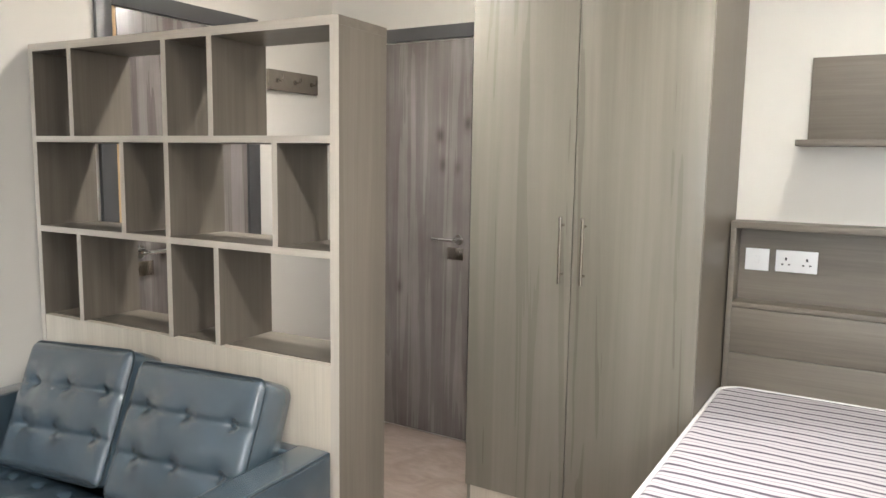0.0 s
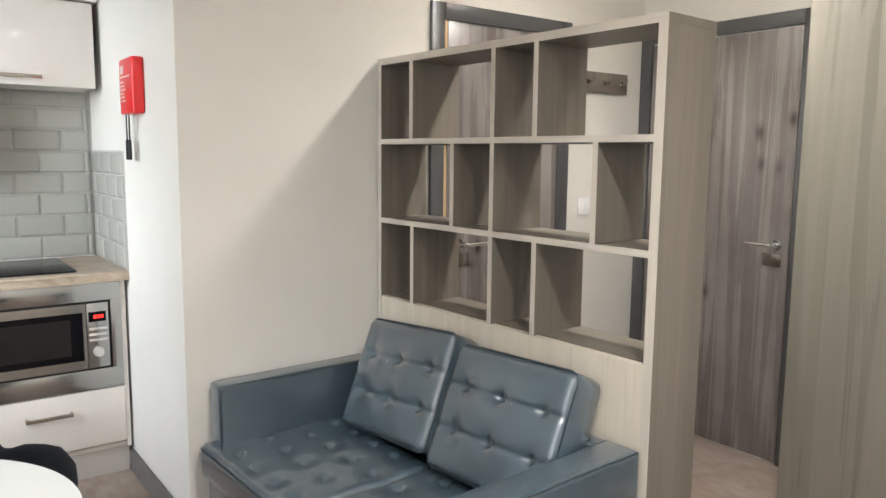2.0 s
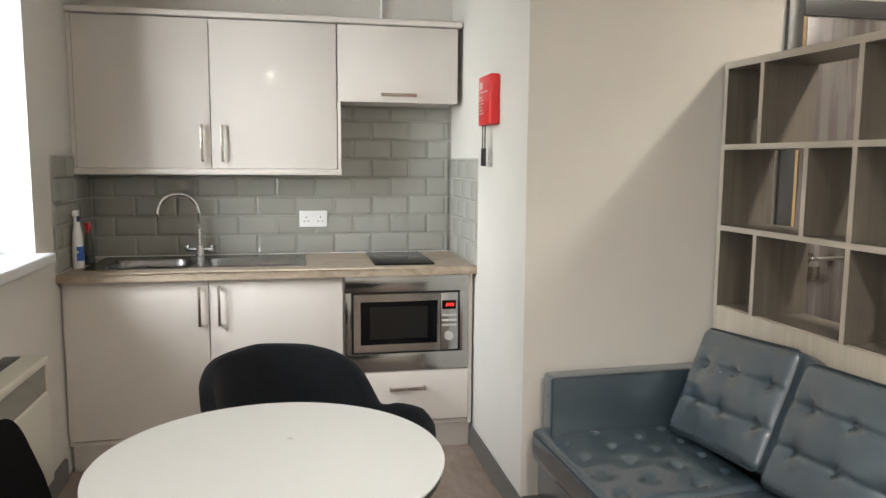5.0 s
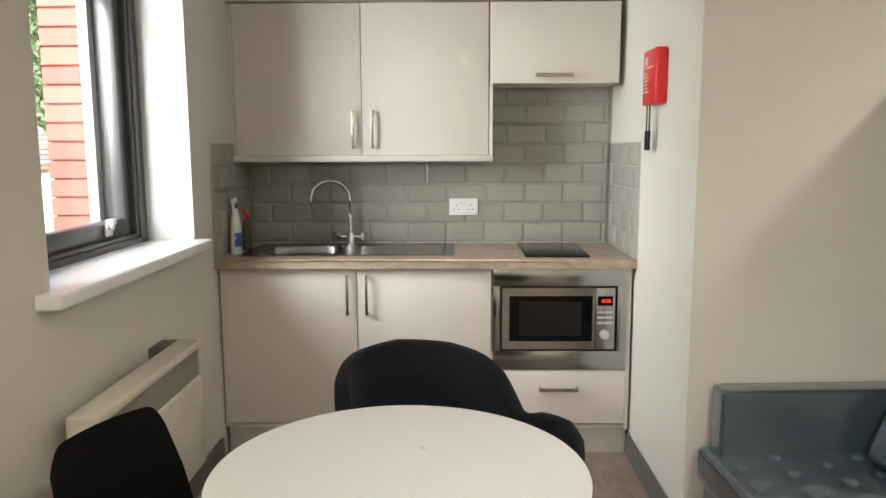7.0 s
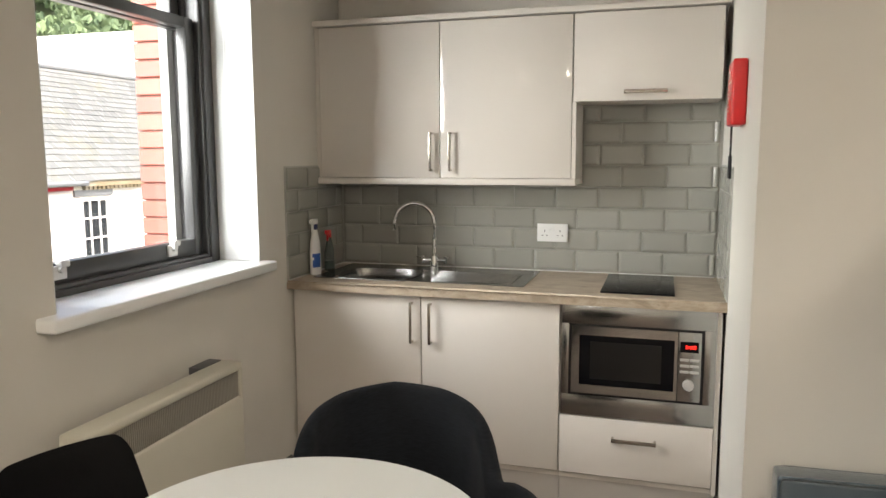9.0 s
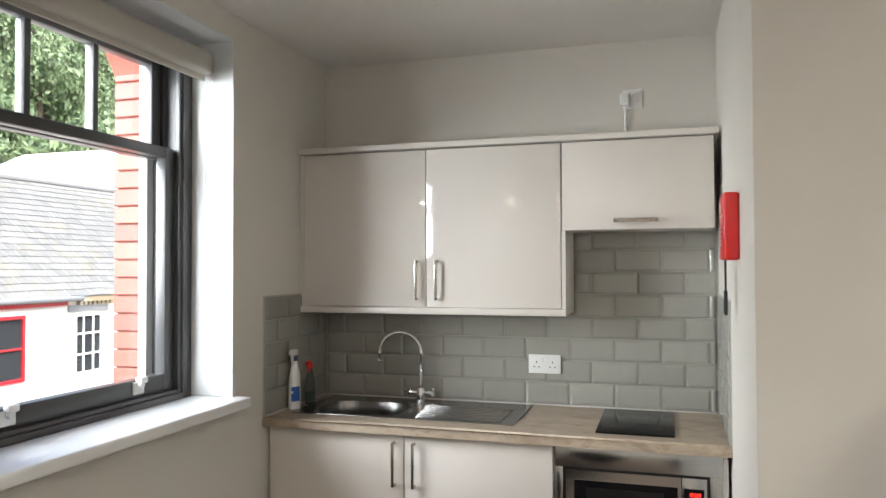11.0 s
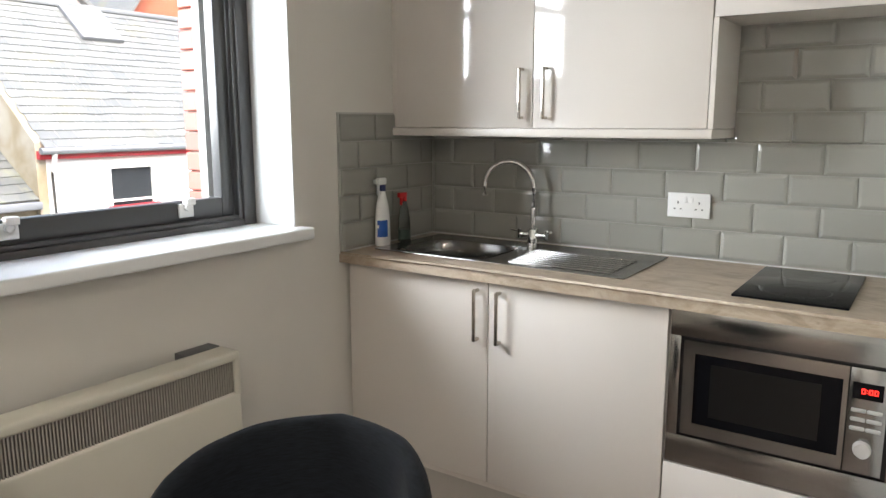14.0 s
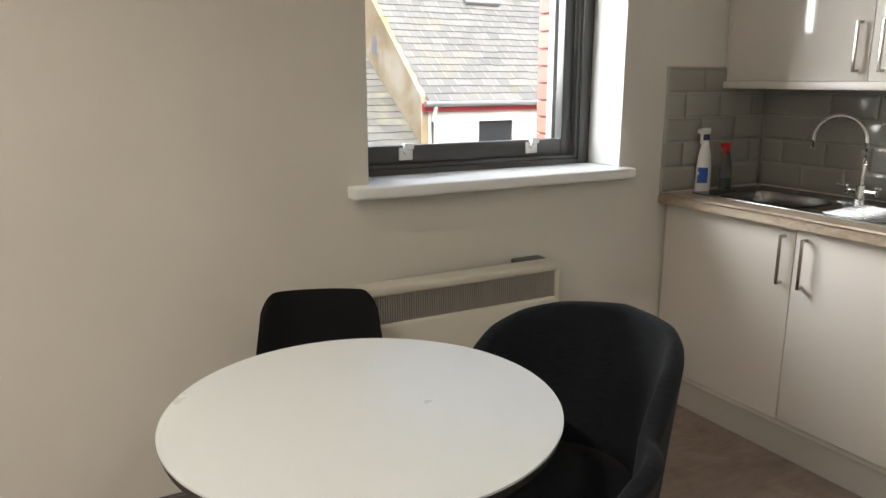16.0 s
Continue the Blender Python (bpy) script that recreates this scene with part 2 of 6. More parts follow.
# blue-grey leather
M_LEATHER = mat("blue_grey_leather", (0.095, 0.135, 0.160), 0.30)
_v = coords(M_LEATHER)
_big = noise_fac(M_LEATHER, _v, 5.0, 4)
base(M_LEATHER, ramp(M_LEATHER, _big, [(0.3, (0.046, 0.069, 0.087)), (0.7, (0.057, 0.083, 0.103))]))
_vo = node(M_LEATHER, "ShaderNodeTexVoronoi", Scale=420.0)
M_LEATHER.node_tree.links.new(_v, _vo.inputs["Vector"])
_mm = M_LEATHER.node_tree.nodes.new("ShaderNodeMath")
_mm.operation = "ADD"
M_LEATHER.node_tree.links.new(_vo.outputs[0], _mm.inputs[0])
M_LEATHER.node_tree.links.new(noise_fac(M_LEATHER, _v, 22, 5, 0.6, 0.6), _mm.inputs[1])
bump(M_LEATHER, _mm.outputs[0], 0.35, 0.0015)
rough_from(M_LEATHER, _big, 0.20, 0.30)
M_LEATHERDK = mat("dark_leather_piping", (0.02, 0.032, 0.04), 0.4)

# dark woven chair fabric
M_FABRIC = mat("charcoal_fabric", (0.022, 0.025, 0.030), 0.85)
_v = coords(M_FABRIC, (1, 1, 2.2))
_n1 = noise_fac(M_FABRIC, coords(M_FABRIC, (40, 40, 500)), 1.0, 3)
base(M_FABRIC, ramp(M_FABRIC, _n1, [(0.3, (0.0025, 0.0033, 0.0048)), (0.7, (0.009, 0.0115, 0.0155))]))
bump(M_FABRIC, _n1, 0.35, 0.001)
bsdf(M_FABRIC).inputs["Sheen Weight"].default_value = 0.04
bsdf(M_LEATHER).inputs["Specular IOR Level"].default_value = 1.0
bsdf(M_LEATHER).inputs["Coat Weight"].default_value = 1.0
bsdf(M_LEATHER).inputs["Coat Roughness"].default_value = 0.16
bsdf(M_FABRIC).inputs["Specular IOR Level"].default_value = 0.2
M_BLACKCH = mat("black_chair_plastic", (0.006, 0.006, 0.007), 0.5)
bsdf(M_BLACKCH).inputs["Specular IOR Level"].default_value = 0.3
bump(M_BLACKCH, noise_fac(M_BLACKCH, coords(M_BLACKCH), 90, 3), 0.3, 0.002)
M_TABLE = mat("white_table_laminate", (0.64, 0.67, 0.67), 0.3)
rough_from(M_TABLE, noise_fac(M_TABLE, coords(M_TABLE), 4, 4), 0.24, 0.34)

# striped mattress ticking
M_TICK = mat("mattress_ticking", (0.7, 0.68, 0.66), 0.8)
_tc = M_TICK.node_tree.nodes.new("ShaderNodeTexCoord")
_cols = []
for _scale, _stops in ((5.4, [(0.0, (0.20, 0.18, 0.22)), (0.10, (0.30, 0.27, 0.31)), (0.2, (1, 1, 1))]), (10.8, [(0.0, (0.55, 0.52, 0.56)), (0.05, (0.7, 0.68, 0.71)), (0.12, (1, 1, 1))])):
    _wv = node(M_TICK, "ShaderNodeTexWave", Scale=_scale, Distortion=_scale * 0.35)
    _wv.inputs["Detail"].default_value = 1.5
    _wv.inputs["Detail Scale"].default_value = 6.0 / _scale
    _wv.bands_direction = "Y"
    M_TICK.node_tree.links.new(_tc.outputs["Object"], _wv.inputs["Vector"])
    _cols.append(ramp(M_TICK, _wv.outputs["Fac"], _stops))
_m = mixrgb(M_TICK, 1.0, _cols[0], _cols[1], "MULTIPLY")
base(M_TICK, mixrgb(M_TICK, 1.0, _m, (0.50, 0.48, 0.50), "MULTIPLY"))
bump(M_TICK, noise_fac(M_TICK, coords(M_TICK, (3, 9, 3)), 1.0, 3), 0.5, 0.01)

# outdoors
M_RENDER = paint("white_render", (0.80, 0.79, 0.75), 0.8, 0.05)
# white lining, base colour darkened so that the window light doesn't blow it out
M_LINING = paint("outer_lining_darkened", (0.27, 0.265, 0.25), 0.6, 0.1)
M_STAINED = mat("stained_render", (0.5, 0.45, 0.33), 0.85)
_s = noise_fac(M_STAINED, coords(M_STAINED), 0.9, 6, 0.6, 0.6)
base(M_STAINED, ramp(M_STAINED, _s, [(0.3, (0.17, 0.14, 0.08)), (0.5, (0.30, 0.25, 0.16)), (0.7, (0.42, 0.39, 0.32))]))
M_SLATE = mat("roof_slate", (0.2, 0.2, 0.2), 0.6)
_oi = M_SLATE.node_tree.nodes.new("ShaderNodeNewGeometry")
_a = ramp(M_SLATE, _oi.outputs["Random Per Island"], [(0.0, (0.125, 0.13, 0.128)), (1.0, (0.185, 0.19, 0.182))])
_b = noise_fac(M_SLATE, coords(M_SLATE), 1.3, 6, 0.65)
base(M_SLATE, mixrgb(M_SLATE, ramp(M_SLATE, _b, [(0.55, (0, 0, 0)), (0.75, (0.6, 0.6, 0.6))]), _a, (0.20, 0.185, 0.11)))
M_SLATEDK = mat("wet_roof_slate", (0.2, 0.2, 0.2), 0.45)
_oi = M_SLATEDK.node_tree.nodes.new("ShaderNodeNewGeometry")
_a = ramp(M_SLATEDK, _oi.outputs["Random Per Island"], [(0.0, (0.085, 0.09, 0.088)), (1.0, (0.14, 0.145, 0.14))])
_b = noise_fac(M_SLATEDK, coords(M_SLATEDK), 2.6, 8, 0.75)
base(M_SLATEDK, mixrgb(M_SLATEDK, ramp(M_SLATEDK, _b, [(0.5, (0, 0, 0)), (0.6, (0.8, 0.8, 0.8))]), _a, (0.20, 0.205, 0.14)))
M_REDPAINT = paint("red_fascia_paint", (0.42, 0.02, 0.03), 0.4, 0.15)
M_BRICK = mat("red_engineering_brick", (0.5, 0.1, 0.05), 0.6)
_oi = M_BRICK.node_tree.nodes.new("ShaderNodeObjectInfo")
_a = ramp(M_BRICK, _oi.outputs["Random"], [(0.0, (0.29, 0.060, 0.036)), (0.5, (0.35, 0.080, 0.048)), (1.0, (0.40, 0.102, 0.064))])
_b = noise_fac(M_BRICK, coords(M_BRICK, (1, 1, 1), 3.0), 30, 5)
base(M_BRICK, mixrgb(M_BRICK, 0.6, _a, ramp(M_BRICK, _b, [(0.3, (0.6, 0.6, 0.6)), (0.7, (1, 1, 1))]), "MULTIPLY"))
M_MORTAR = mat("dark_mortar", (0.10, 0.07, 0.06), 0.9)
M_STONE = mat("rubble_stone", (0.3, 0.27, 0.22), 0.9)
_b = noise_fac(M_STONE, coords(M_STONE), 3, 6)
base(M_STONE, ramp(M_STONE, _b, [(0.3, (0.17, 0.15, 0.12)), (0.7, (0.40, 0.36, 0.30))]))
M_LEAF = mat("foliage", (0.06, 0.12, 0.04), 0.7)
_oi = M_LEAF.node_tree.nodes.new("ShaderNodeNewGeometry")
base(M_LEAF, ramp(M_LEAF, _oi.outputs["Random Per Island"], [(0.0, (0.11, 0.17, 0.085)), (1.0, (0.20, 0.28, 0.14))]))
M_BARK = mat("bark", (0.08, 0.06, 0.045), 0.9)
M_GRASSHILL = mat("hill_scrub", (0.08, 0.13, 0.05), 0.9)
_b = noise_fac(M_GRASSHILL, coords(M_GRASSHILL), 0.35, 8, 0.7)
base(M_GRASSHILL, ramp(M_GRASSHILL, _b, [(0.3, (0.09, 0.14, 0.065)), (0.7, (0.14, 0.20, 0.09))]))
M_ASPHALT = mat("asphalt", (0.05, 0.05, 0.052), 0.85)
base(M_ASPHALT, ramp(M_ASPHALT, noise_fac(M_ASPHALT, coords(M_ASPHALT), 2.0, 8, 0.7), [(0.3, (0.04, 0.04, 0.042)), (0.7, (0.07, 0.07, 0.07))]))
M_DARKPANE = mat("dark_pane", (0.03, 0.035, 0.04), 0.08)
M_LEAD = mat("lead_grey", (0.19, 0.20, 0.21), 0.5)
M_OCHRE = paint("ochre_bargeboard", (0.55, 0.28, 0.09), 0.5)


# ---- mesh helpers ----
def world_loc(ob):
    v = Vector((0, 0, 0))
    while ob:
        v += ob.location
        ob = ob.parent
    return v


def add_box(bm, x0, x1, y0, y1, z0, z1, bev=0.0, seg=2, m=None):
    r = bmesh.ops.create_cube(bm, size=1.0)
    vs = r["verts"]
    for v in vs:
        v.co = Vector((x0 + (v.co.x + 0.5) * (x1 - x0), y0 + (v.co.y + 0.5) * (y1 - y0), z0 + (v.co.z + 0.5) * (z1 - z0)))
        if m:
            v.co = m @ v.co
    if bev:
        es = list({e for v in vs for e in v.link_edges})
        bmesh.ops.bevel(bm, geom=es, offset=bev, segments=seg, affect="EDGES", profile=0.5)
    return bm


def box(x0, x1, y0, y1, z0, z1, bev=0.0, seg=2):
    return add_box(bmesh.new(), x0, x1, y0, y1, z0, z1, bev, seg)


def add_cyl(bm, p0, p1, r0, r1=None, seg=20, bev=0.0):
    p0, p1 = Vector(p0), Vector(p1)
    r1 = r0 if r1 is None else r1
    r = bmesh.ops.create_cone(bm, cap_ends=True, segments=seg, radius1=r0, radius2=r1, depth=(p1 - p0).length)
    q = (p1 - p0).to_track_quat("Z", "Y")
    mt = Matrix.Translation((p0 + p1) / 2) @ q.to_matrix().to_4x4()
    for v in r["verts"]:
        v.co = mt @ v.co
    if bev:
        es = list({e for v in r["verts"] for e in v.link_edges if len(e.link_faces) == 2 and any(len(f.verts) > 4 for f in e.link_faces)})
        bmesh.ops.bevel(bm, geom=es, offset=bev, segments=2, affect="EDGES", profile=0.5)
    return bm


def tube(bm, pts, r, seg=12):
    """A round bar through the points."""
    pts = [Vector(p) for p in pts]
    rings = []
    for i, p in enumerate(pts):
        d = (pts[min(i + 1, len(pts) - 1)] - pts[max(i - 1, 0)]).normalized()
        q = d.to_track_quat("Z", "Y")
        rings.append([bm.verts.new(p + q @ Vector((r * math.cos(2 * math.pi * k / seg), r * math.sin(2 * math.pi * k / seg), 0))) for k in range(seg)])
    for a, b in zip(rings, rings[1:]):
        for k in range(seg):
            bm.faces.new((a[k], a[(k + 1) % seg], b[(k + 1) % seg], b[k]))
    bm.faces.new(rings[0][::-1])
    bm.faces.new(rings[-1])
    return bm


def grid_bm(fn, nu, nv, closed_u=False):
    bm = bmesh.new()
    vs = [[bm.verts.new(fn(i / nu, j / nv)) for j in range(nv + 1)] for i in range(nu + (0 if closed_u else 1))]
    for i in range(nu):
        for j in range(nv):
            a, b = vs[i], vs[(i + 1) % len(vs)]
            bm.faces.new((a[j], b[j], b[j + 1], a[j + 1]))
    return bm


def to_mesh(name, bm, material, smooth=False, angle=35):
    bmesh.ops.recalc_face_normals(bm, faces=bm.faces)
    me = bpy.data.meshes.new(name)
    bm.to_mesh(me)
    bm.free()
    me.materials.append(material)
    if smooth:
        me.polygons.foreach_set("use_smooth", [True] * len(me.polygons))
        me.set_sharp_from_angle(angle=radians(angle))
    return me


def part(name, bm, material, parent, label="", smooth=True, local=False, angle=35):
    """Links a bmesh, drawn in world coordinates unless local, as one mesh under a thing or a part."""
    if not local:
        off = world_loc(parent)
        for v in bm.verts:
            v.co -= off
    ob = new(name, to_mesh(name, bm, material, smooth, angle))
    ob.parent = parent
    return tagged(ob, label)


def thing(name, loc, label, category, group=""):
    ob = new(name)
    ob.empty_display_size = 0.1
    ob.location = loc
    return tagged(ob, label, category, group)


def solid(name, bm, material, label="", category="", kind="", smooth=False, group=""):
    """A one-mesh thing or a piece of the setting; its origin is put at its base."""
    cs = [v.co.copy() for v in bm.verts]
    o = Vector(((min(c.x for c in cs) + max(c.x for c in cs)) / 2, (min(c.y for c in cs) + max(c.y for c in cs)) / 2, min(c.z for c in cs)))
    for v in bm.verts:
        v.co -= o
    ob = new(name, to_mesh(name, bm, material, smooth))
    ob.location = o
    return tagged(ob, label, category, group, kind)


# ---- the room ----
KX, SX, NY, BY, RX = -4.42, -3.08, 2.56, 4.98, 1.5     # kitchen wall, sofa wall, nook side wall, bed wall, far side
WX0, WX1, WZ0, WZ1 = -3.594, -2.515, 0.985, 2.44       # window opening
bm = box(KX - 0.3, RX + 0.2, 0.331, BY + 0.2, -0.12, 0.0)
solid("floor", bm, M_FLOOR, "mottled brown-grey vinyl floor", kind="structure")
ceiling = solid("ceiling", box(KX - 0.3, RX + 0.2, 0.331, BY + 0.2, CEIL, CEIL + 0.15), M_CEIL, "plain off-white painted ceiling", kind="structure")
bm = bmesh.new()
Y0 = 0.331
add_box(bm, KX - 0.3, WX0, Y0, WIN_Y, 0, CEIL)
add_box(bm, WX1, V0X, Y0, WIN_Y, 0, CEIL)
add_box(bm, V1X, RX + 0.2, Y0, WIN_Y, 0, CEIL)
add_box(bm, V0X, V1X, Y0, WIN_Y, 0, WZ0)
add_box(bm, V0X, V1X, Y0, WIN_Y, WZ1, CEIL)
add_box(bm, WX0, WX1, 0.331, WIN_Y, 0, WZ0)
add_box(bm, WX0, WX1, 0.331, WIN_Y, WZ1, CEIL)
wall_window = solid("wall_window", bm, M_WALL, "cream painted wall with the sash window", kind="structure")
solid("wall_kitchen", box(KX - 0.3, KX, WIN_Y, BY + 0.2, 0, CEIL), M_WALL, "cream painted wall behind the kitchen units", kind="structure")
bm = box(KX, SX, NY, BY, 0, CEIL)
solid("wall_hall", bm, M_WALL, "cream painted wall beside the sofa and hall", kind="structure")
solid("wall_bed", box(KX, RX + 0.2, BY, BY + 0.2, 0, CEIL), M_WALL, "cream painted wall behind bed and wardrobe", kind="structure")
solid("wall_side", box(RX, RX + 0.2, WIN_Y, BY, 0, CEIL), M_WALL, "plain cream painted wall", kind="structure")


def skirting(x0, x1, y0, y1):
    bm = box(x0, x1, y0, y1, 0, 0.1)
    es = [e for e in bm.edges if all(v.co.z > 0.09 for v in e.verts)]
    bmesh.ops.bevel(bm, geom=es, offset=0.005, segments=2, affect="EDGES")
    return solid("baseboard", bm, M_SKIRT, "dark grey painted skirting board", kind="structure")


skirting(-3.87, SX + 0.015, NY - 0.015, NY)
skirting(SX, SX + 0.015, NY, 3.36)
skirting(SX, SX + 0.015, 4.43, BY)
skirting(-3.80, RX, WIN_Y, WIN_Y + 0.015)
skirting(RX - 0.015, RX, WIN_Y + 0.015, BY - 0.015)
skirting(0.05, RX, BY - 0.015, BY)

# ---- window ----
win = thing("window_1", (-3.06, 0.42, WZ0), "dark grey painted timber sash window over a white sill", "window")
tagged(win, kind="structure")
bm = bmesh.new()
add_box(bm, WX0 + 0.002, WX0 + 0.055, 0.372, 0.52, 0.99, WZ1 - 0.002, 0.004)
add_box(bm, WX1 - 0.028, WX1 - 0.002, 0.372, 0.52, 0.99, WZ1 - 0.002, 0.004)
add_box(bm, WX0 + 0.055, WX1 - 0.028, 0.372, 0.52, 0.99, 1.045, 0.004)
add_box(bm, WX0 + 0.055, WX1 - 0.028, 0.372, 0.52, WZ1 - 0.06, WZ1 - 0.002, 0.004)
for xa, xb in ((WX0 + 0.055, WX0 + 0.07), (WX1 - 0.036, WX1 - 0.028)):
    add_box(bm, xa, xb, 0.49, 0.51, 1.045, WZ1 - 0.06, 0.003)
    add_box(bm, xa, xb, 0.425, 0.437, 1.045, WZ1 - 0.06, 0.002)
add_box(bm, WX0 + 0.07, WX1 - 0.036, 0.49, 0.51, 1.045, 1.06, 0.003)
part("window_frame", bm, M_FRAMEDK, win)


def sash(name, y0, y1, z0, z1, bottom, top, bars):
    xa, xb = WX0 + 0.07, WX1 - 0.030
    bm = bmesh.new()
    add_box(bm, xa, xa + 0.052, y0, y1, z0, z1, 0.004)
    add_box(bm, xb - 0.052, xb, y0, y1, z0, z1, 0.004)
    add_box(bm, xa + 0.052, xb - 0.052, y0, y1, z0, z0 + bottom, 0.004)
    add_box(bm, xa + 0.052, xb - 0.052, y0, y1, z1 - top, z1, 0.004)
    w = xb - xa - 0.104
    for k in range(bars):
        c = xa + 0.052 + w * (k + 1) / (bars + 1)
        add_box(bm, c - 0.012, c + 0.012, y0 + 0.003, y1 - 0.003, z0 + bottom, z1 - top, 0.003)
    s = part(name, bm, M_FRAMEDK, win)
    ym = (y0 + y1) / 2
    for k in range(bars + 1):
        a = xa + 0.052 + w * k / (bars + 1)
        b = xa + 0.052 + w * (k + 1) / (bars + 1)
        g = part("pane", box(a - 0.006, b + 0.006, ym - 0.002, ym + 0.002, z0 + bottom - 0.006, z1 - top + 0.006), M_GLASS, s, "clear glass pane", smooth=False)
        g.visible_shadow = False


sash("lower_sash", 0.44, 0.485, 1.05, 2.005, 0.075, 0.04, 0)
sash("upper_sash", 0.375, 0.42, 1.965, WZ1 - 0.06, 0.04, 0.05, 2)
for cx in (-2.76, -3.32):
    bm = box(cx - 0.028, cx + 0.028, 0.485, 0.494, 1.072, 1.118, 0.003)
    add_box(bm, cx - 0.026, cx + 0.010, 0.484, 0.512, 1.112, 1.135, 0.005)
    add_cyl(bm, (cx, 0.494, 1.105), (cx, 0.507, 1.105), 0.012, bev=0.002)
    part("sash_lift", bm, M_PLASTIC, win, "white metal sash lift")
solid("window_sill", box(WX0 - 0.03, WX1 + 0.07, 0.523, 0.775, 0.985, 1.025, 0.008, 3), M_WHITE, "white gloss painted window board", kind="structure", smooth=True)
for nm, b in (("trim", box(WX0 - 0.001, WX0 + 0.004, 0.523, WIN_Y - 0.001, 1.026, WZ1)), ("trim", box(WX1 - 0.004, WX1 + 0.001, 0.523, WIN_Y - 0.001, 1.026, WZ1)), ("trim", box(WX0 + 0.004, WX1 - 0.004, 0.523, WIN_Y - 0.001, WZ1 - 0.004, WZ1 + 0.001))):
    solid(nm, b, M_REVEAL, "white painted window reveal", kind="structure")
blind = thing("roller_blind", (-3.06, 0.60, 2.29), "rolled-up cream fabric roller blind at the window head", "blind")
bm = box(WX0 + 0.012, WX1 - 0.012, 0.555, 0.625, 2.30, 2.395, 0.018, 4)
part("cassette", bm, M_BLIND, blind)
part("bottom_bar", box(WX0 + 0.02, WX1 - 0.02, 0.58, 0.592, 2.278, 2.303, 0.004), M_BLIND, blind)
bm = bmesh.new()
cx, cy = WX0 + 0.014, 0.60
for sgn in (-1, 1):
    for k in range(0, 150):
        z = 2.30 - k * 0.005
        bmesh.ops.create_icosphere(bm, subdivisions=0, radius=0.0018, matrix=Matrix.Translation((cx, cy + sgn * 0.016, z)))
for k in range(12):
    a = math.pi * k / 11
    bmesh.ops.create_icosphere(bm, subdivisions=0, radius=0.0018, matrix=Matrix.Translation((cx, cy + 0.016 * math.cos(a), 1.555 - 0.016 * math.sin(a))))
part("bead_chain", bm, M_PLASTIC, blind, "white beaded pull chain")

# the same kind of window behind the start of the walk
win2 = thing("window_2", ((V0X + V1X) / 2, 0.42, WZ0), "dark grey painted timber window with a white sill", "window")
tagged(win2, kind="structure")
bm = bmesh.new()
add_box(bm, V0X + 0.002, V0X + 0.06, 0.40, 0.50, 1.025, WZ1 - 0.002, 0.004)
add_box(bm, V1X - 0.06, V1X - 0.002, 0.40, 0.50, 1.025, WZ1 - 0.002, 0.004)
add_box(bm, V0X + 0.06, V1X - 0.06, 0.40, 0.50, 1.025, 1.12, 0.004)
add_box(bm, V0X + 0.06, V1X - 0.06, 0.40, 0.50, WZ1 - 0.07, WZ1 - 0.002, 0.004)
add_box(bm, V0X + 0.06, V1X - 0.06, 0.42, 0.47, 1.965, 2.01, 0.004)
part("window_frame", bm, M_FRAMEDK, win2)
g = part("pane", box(V0X + 0.055, V1X - 0.055, 0.443, 0.447, 1.115, WZ1 - 0.065), M_GLASS, win2, "clear glass pane", smooth=False)
g.visible_shadow = False
solid("window_sill", box(V0X - 0.07, V1X + 0.07, 0.505, 0.775, 0.9865, 1.0245, 0.008, 3), M_WHITE, "white gloss painted window board", kind="structure", smooth=True)

# ---- panel heater ----
HX0, HX1 = -3.212, -2.435
heater = thing("panel_heater", (-2.81, 0.78, 0.25), "cream electric panel heater on the wall under the window", "heater")
bm = box(HX0, HX1, 0.765, 0.852, 0.25, 0.588, 0.012, 3)
add_box(bm, HX0, HX1, 0.765, 0.852, 0.681, 0.712, 0.010, 3)
add_box(bm, HX0, HX0 + 0.025, 0.765, 0.852, 0.57, 0.696, 0.008, 3)
add_box(bm, HX1 - 0.025, HX1, 0.765, 0.852, 0.57, 0.696, 0.008, 3)
part("casing", bm, M_HEATER, heater)
part("grille_back", box(HX0 + 0.02, HX1 - 0.02, 0.79, 0.80, 0.58, 0.685), M_GRILLE, heater)
bm = bmesh.new()
n = 84
for k in range(n + 1):
    x = HX0 + 0.028 + (HX1 - HX0 - 0.056) * k / n
    add_box(bm, x - 0.0022, x + 0.0022, 0.80, 0.846, 0.587, 0.683)
part("grille", bm, M_GRILLEBAR, heater, "fine upright metal grille bars", smooth=False)
part("wall_bracket", box(HX0 + 0.1, HX1 - 0.1, WIN_Y, 0.765, 0.32, 0.60), M_GREYPL, heater)
part("control_box", box(-3.21, -3.085, WIN_Y, 0.765, 0.640, 0.711, 0.004), M_GREYPL, heater, "grey plastic control box")

